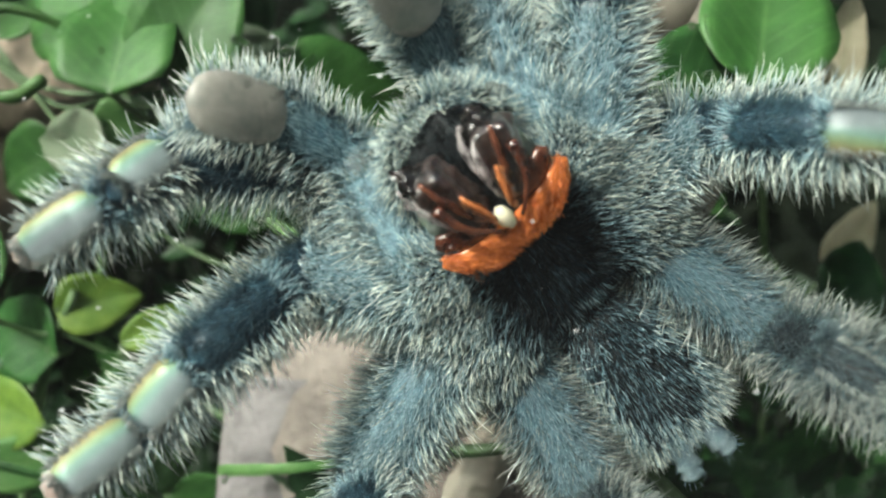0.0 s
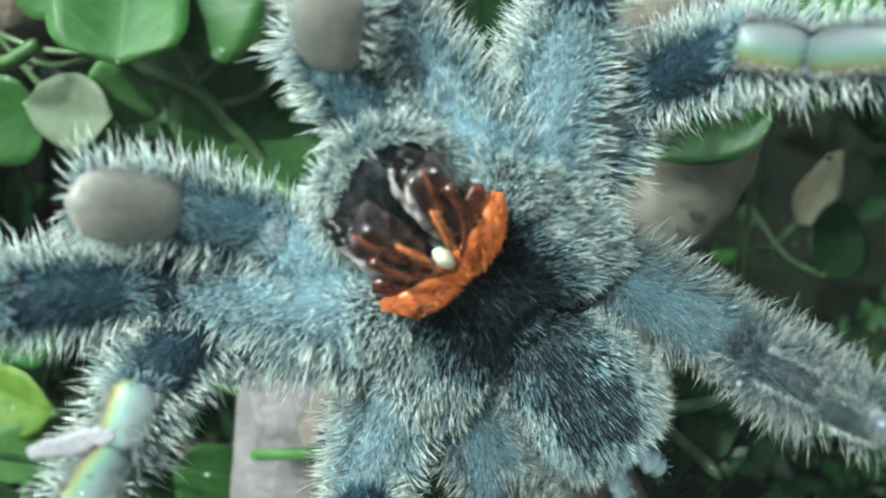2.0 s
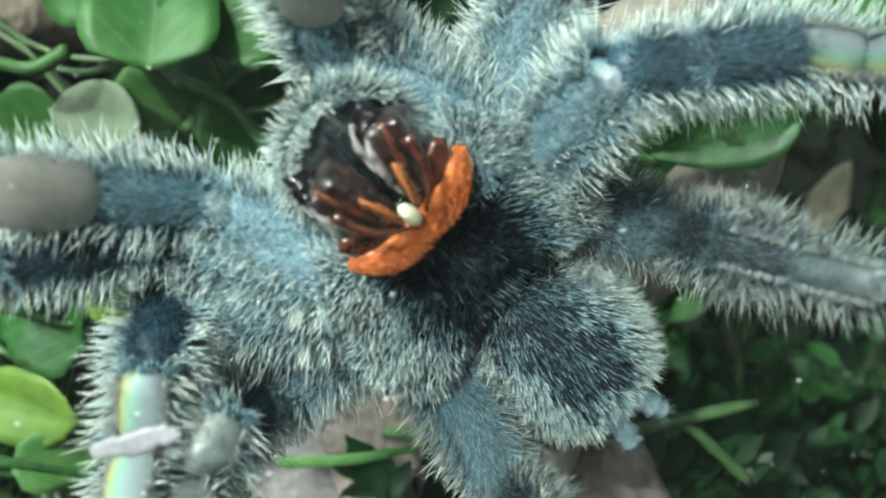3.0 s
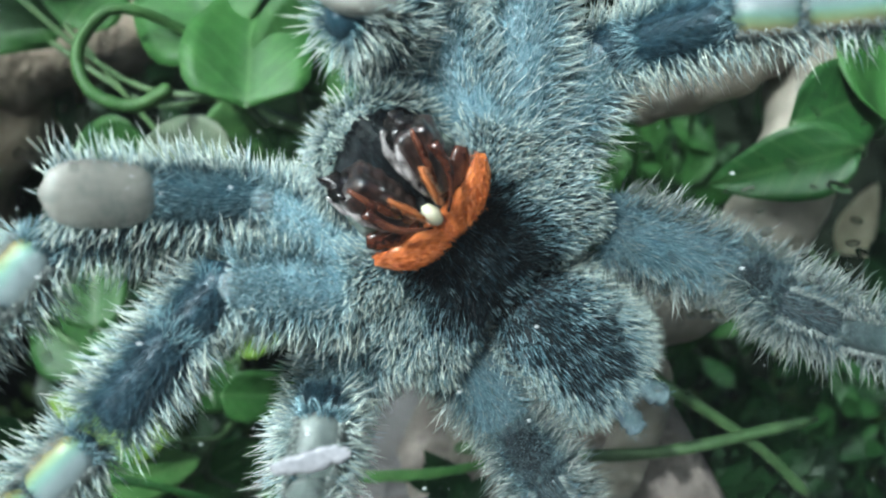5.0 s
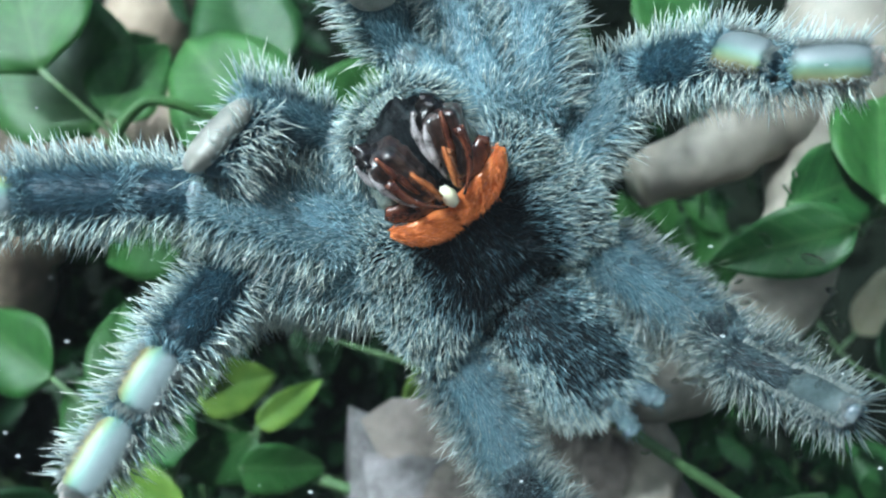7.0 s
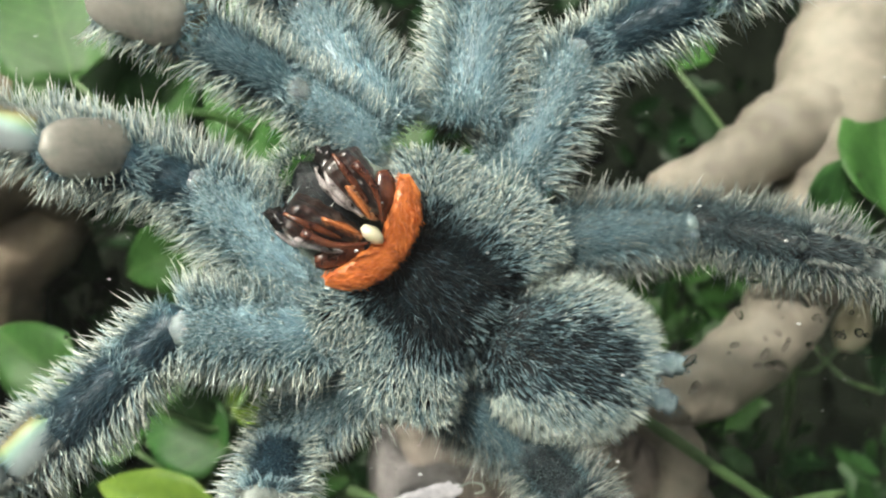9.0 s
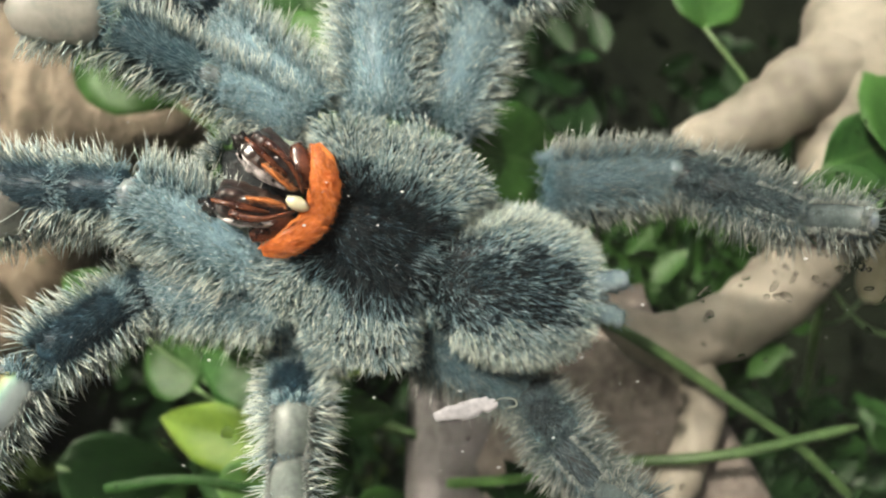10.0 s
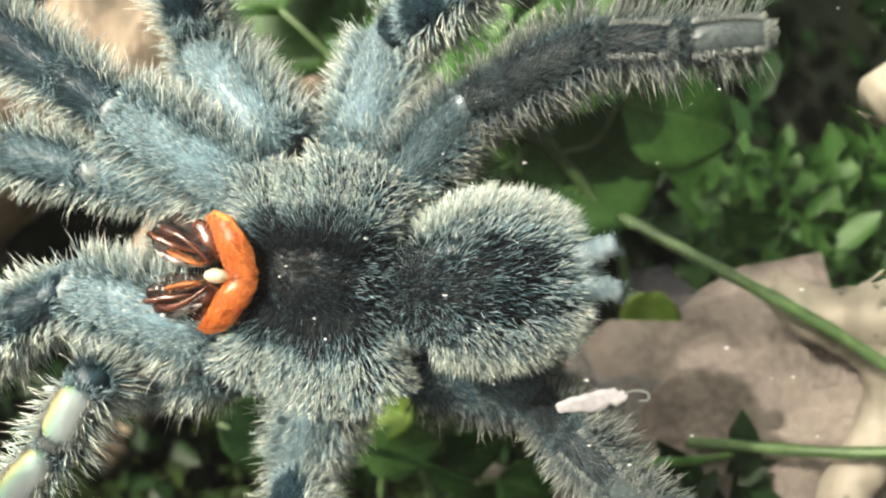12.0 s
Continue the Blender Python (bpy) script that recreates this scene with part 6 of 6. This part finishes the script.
    move_limb(LIMB_SET['leg_high_3'], roots,
        knee=[
            (0, 71.3, 21.8, 154.0), (0.5, 66.9, 20.4, 152.9), (1, 63.0, 19.4, 152.5), (1.5, 58.5, 22.9, 157.9), (2, 51.8, 22.6, 160.2),
            (2.5, 48.6, 18.7, 160.8), (3, 42.0, 9.0, 160.9), (5, 31.2, 18.7, 169.4), (5.5, 35.5, 22.9, 173.1), (6, 40.2, 24.0, 174.3),
            (6.5, 37.1, 23.5, 175.4), (7, 36.0, 22.7, 177.7), (7.5, 33.7, 19.0, 177.6), (9.5, 13.1, 15.1, 181.3), (10, 4.8, 20.0, 181.7),
            (10.5, -5.2, 20.2, 180.9), (11, -12.5, 19.8, 173.7), (11.5, -16.2, 23.6, 171.7), (12, -27.1, 23.3, 172.3),
        ],
        ankle=[
            (0, 81.8, 9.0, 151.4), (0.5, 77.9, 8.0, 150.8), (1, 74.5, 8.0, 150.1), (1.5, 65.3, 9.0, 161.8), (2, 59.9, 9.0, 163.2),
            (2.5, 60.9, 9.0, 164.0), (3, 60.8, 9.0, 162.9), (5, 43.7, 9.0, 171.9), (5.5, 42.7, 9.0, 173.6), (6, 44.2, 9.0, 172.7),
            (6.5, 44.2, 9.0, 175.1), (7, 44.5, 9.0, 177.0), (7.5, 46.5, 8.9, 178.0), (9.5, 25.6, 6.9, 187.8), (10, 14.1, 7.2, 186.0),
            (10.5, 7.8, 9.0, 184.4), (11, 1.4, 9.0, 178.4), (11.5, -7.9, 9.0, 177.6), (12, -14.4, 9.0, 176.1),
        ],
        sole=[
            (0, 87.0, 8.0, 150.6), (0.5, 84.6, 8.0, 150.3), (1, 81.4, 8.0, 149.6), (1.5, 70.8, 8.0, 161.4), (2, 65.2, 8.0, 162.3),
            (2.5, 66.4, 8.0, 162.5), (3, 65.9, 8.0, 162.0), (5, 49.6, 7.3, 172.0), (5.5, 47.5, 7.9, 172.5), (6, 48.8, 7.5, 171.6),
            (6.5, 46.9, 2.4, 172.8), (7, 48.3, 4.3, 174.6), (7.5, 49.1, 2.4, 174.2), (9.5, 32.3, 6.9, 193.2), (10, 20.0, 7.2, 191.2),
            (10.5, 13.5, 8.0, 187.8), (11, 6.9, 8.0, 181.5), (11.5, -3.0, 8.0, 182.0), (12, -9.7, 8.0, 179.6),
        ],
        tip=[
            (0, 90.8, 1.8, 149.2), (0.5, 88.3, 1.8, 149.2), (1, 85.1, 1.8, 148.7), (1.5, 74.8, 1.8, 160.2), (2, 69.1, 1.8, 162.2),
            (2.5, 70.1, 1.8, 162.5), (3, 69.2, 1.8, 161.2), (5, 54.7, 1.8, 171.8), (5.5, 51.9, 1.8, 172.0), (6, 53.8, 1.8, 171.0),
            (6.5, 56.4, 1.8, 172.7), (7, 56.5, 1.8, 174.4), (7.5, 58.5, 1.8, 175.0), (9.5, 36.6, 1.8, 196.1), (10, 24.1, 1.8, 194.6),
            (10.5, 18.0, 1.8, 189.6), (11, 11.4, 1.8, 183.5), (11.5, 1.4, 1.8, 184.3), (12, -5.1, 1.8, 181.6),
        ])
    move_limb(LIMB_SET['leg_high_4'], roots,
        knee=[
            (0, 79.7, 24.0, 131.2), (0.5, 71.5, 24.0, 136.1), (1, 70.1, 24.0, 134.7), (1.5, 70.0, 24.0, 134.3), (2, 65.6, 24.0, 131.6),
            (2.5, 60.0, 24.0, 135.6), (3, 52.9, 24.0, 144.5), (5, 51.0, 24.0, 143.5), (5.5, 51.4, 24.0, 144.3), (6, 53.0, 24.0, 145.0),
            (6.5, 53.9, 24.0, 145.1), (7, 47.2, 24.0, 145.6), (7.5, 43.3, 24.0, 154.3), (9.5, 32.9, 17.2, 159.3), (10, 30.9, 18.2, 158.5),
            (10.5, 13.6, 23.7, 170.2), (11, -5.0, 21.0, 164.5), (11.5, -11.3, 18.8, 163.0), (12, -14.9, 13.4, 162.2),
        ],
        ankle=[
            (0, 82.7, 9.0, 128.8), (0.5, 76.6, 9.0, 133.5), (1, 74.7, 9.0, 132.6), (1.5, 72.0, 9.0, 132.6), (2, 66.7, 9.0, 130.3),
            (2.5, 62.2, 9.0, 133.3), (3, 55.9, 9.0, 143.4), (5, 52.8, 9.0, 140.2), (5.5, 51.9, 9.0, 142.4), (6, 53.1, 9.0, 141.8),
            (6.5, 56.1, 9.0, 141.0), (7, 47.8, 9.0, 142.3), (7.5, 47.7, 9.0, 149.9), (9.5, 44.3, 7.3, 154.3), (10, 42.8, 9.0, 152.8),
            (10.5, 22.5, 9.0, 166.3), (11, 6.9, 7.8, 167.5), (11.5, 2.4, 6.7, 166.7), (12, 0.5, 4.0, 167.4),
        ],
        sole=[
            (0, 85.8, 8.0, 126.8), (0.5, 80.4, 8.0, 131.5), (1, 78.0, 8.0, 130.6), (1.5, 75.5, 8.0, 131.1), (2, 68.6, 8.0, 129.4),
            (2.5, 63.8, 8.0, 132.1), (3, 59.5, 8.0, 142.4), (5, 55.5, 8.0, 139.1), (5.5, 55.2, 8.0, 140.7), (6, 56.3, 8.0, 140.1),
            (6.5, 57.3, 8.0, 139.6), (7, 51.2, 8.0, 140.5), (7.5, 50.5, 8.0, 148.6), (9.5, 51.0, 7.3, 152.9), (10, 44.6, 8.0, 152.0),
            (10.5, 25.8, 7.5, 165.7), (11, 12.7, 2.4, 166.1), (11.5, 9.2, 2.4, 165.8), (12, 8.7, 2.4, 166.9),
        ],
        tip=[
            (0, 86.0, 1.8, 125.9), (0.5, 82.1, 1.8, 130.5), (1, 78.6, 1.8, 129.6), (1.5, 75.3, 1.8, 130.9), (2, 69.4, 1.8, 129.6),
            (2.5, 66.1, 1.8, 131.1), (3, 63.4, 1.8, 141.5), (5, 57.4, 1.8, 139.0), (5.5, 56.1, 1.8, 140.1), (6, 57.3, 1.8, 139.5),
            (6.5, 58.0, 1.8, 138.6), (7, 53.2, 1.8, 139.0), (7.5, 53.7, 1.8, 146.4), (9.5, 55.6, 1.8, 151.3), (10, 48.6, 1.8, 151.3),
            (10.5, 31.8, 1.8, 164.7), (11, 22.8, 1.8, 166.6), (11.5, 19.8, 1.8, 166.1), (12, 18.6, 1.8, 167.3),
        ])


motions()
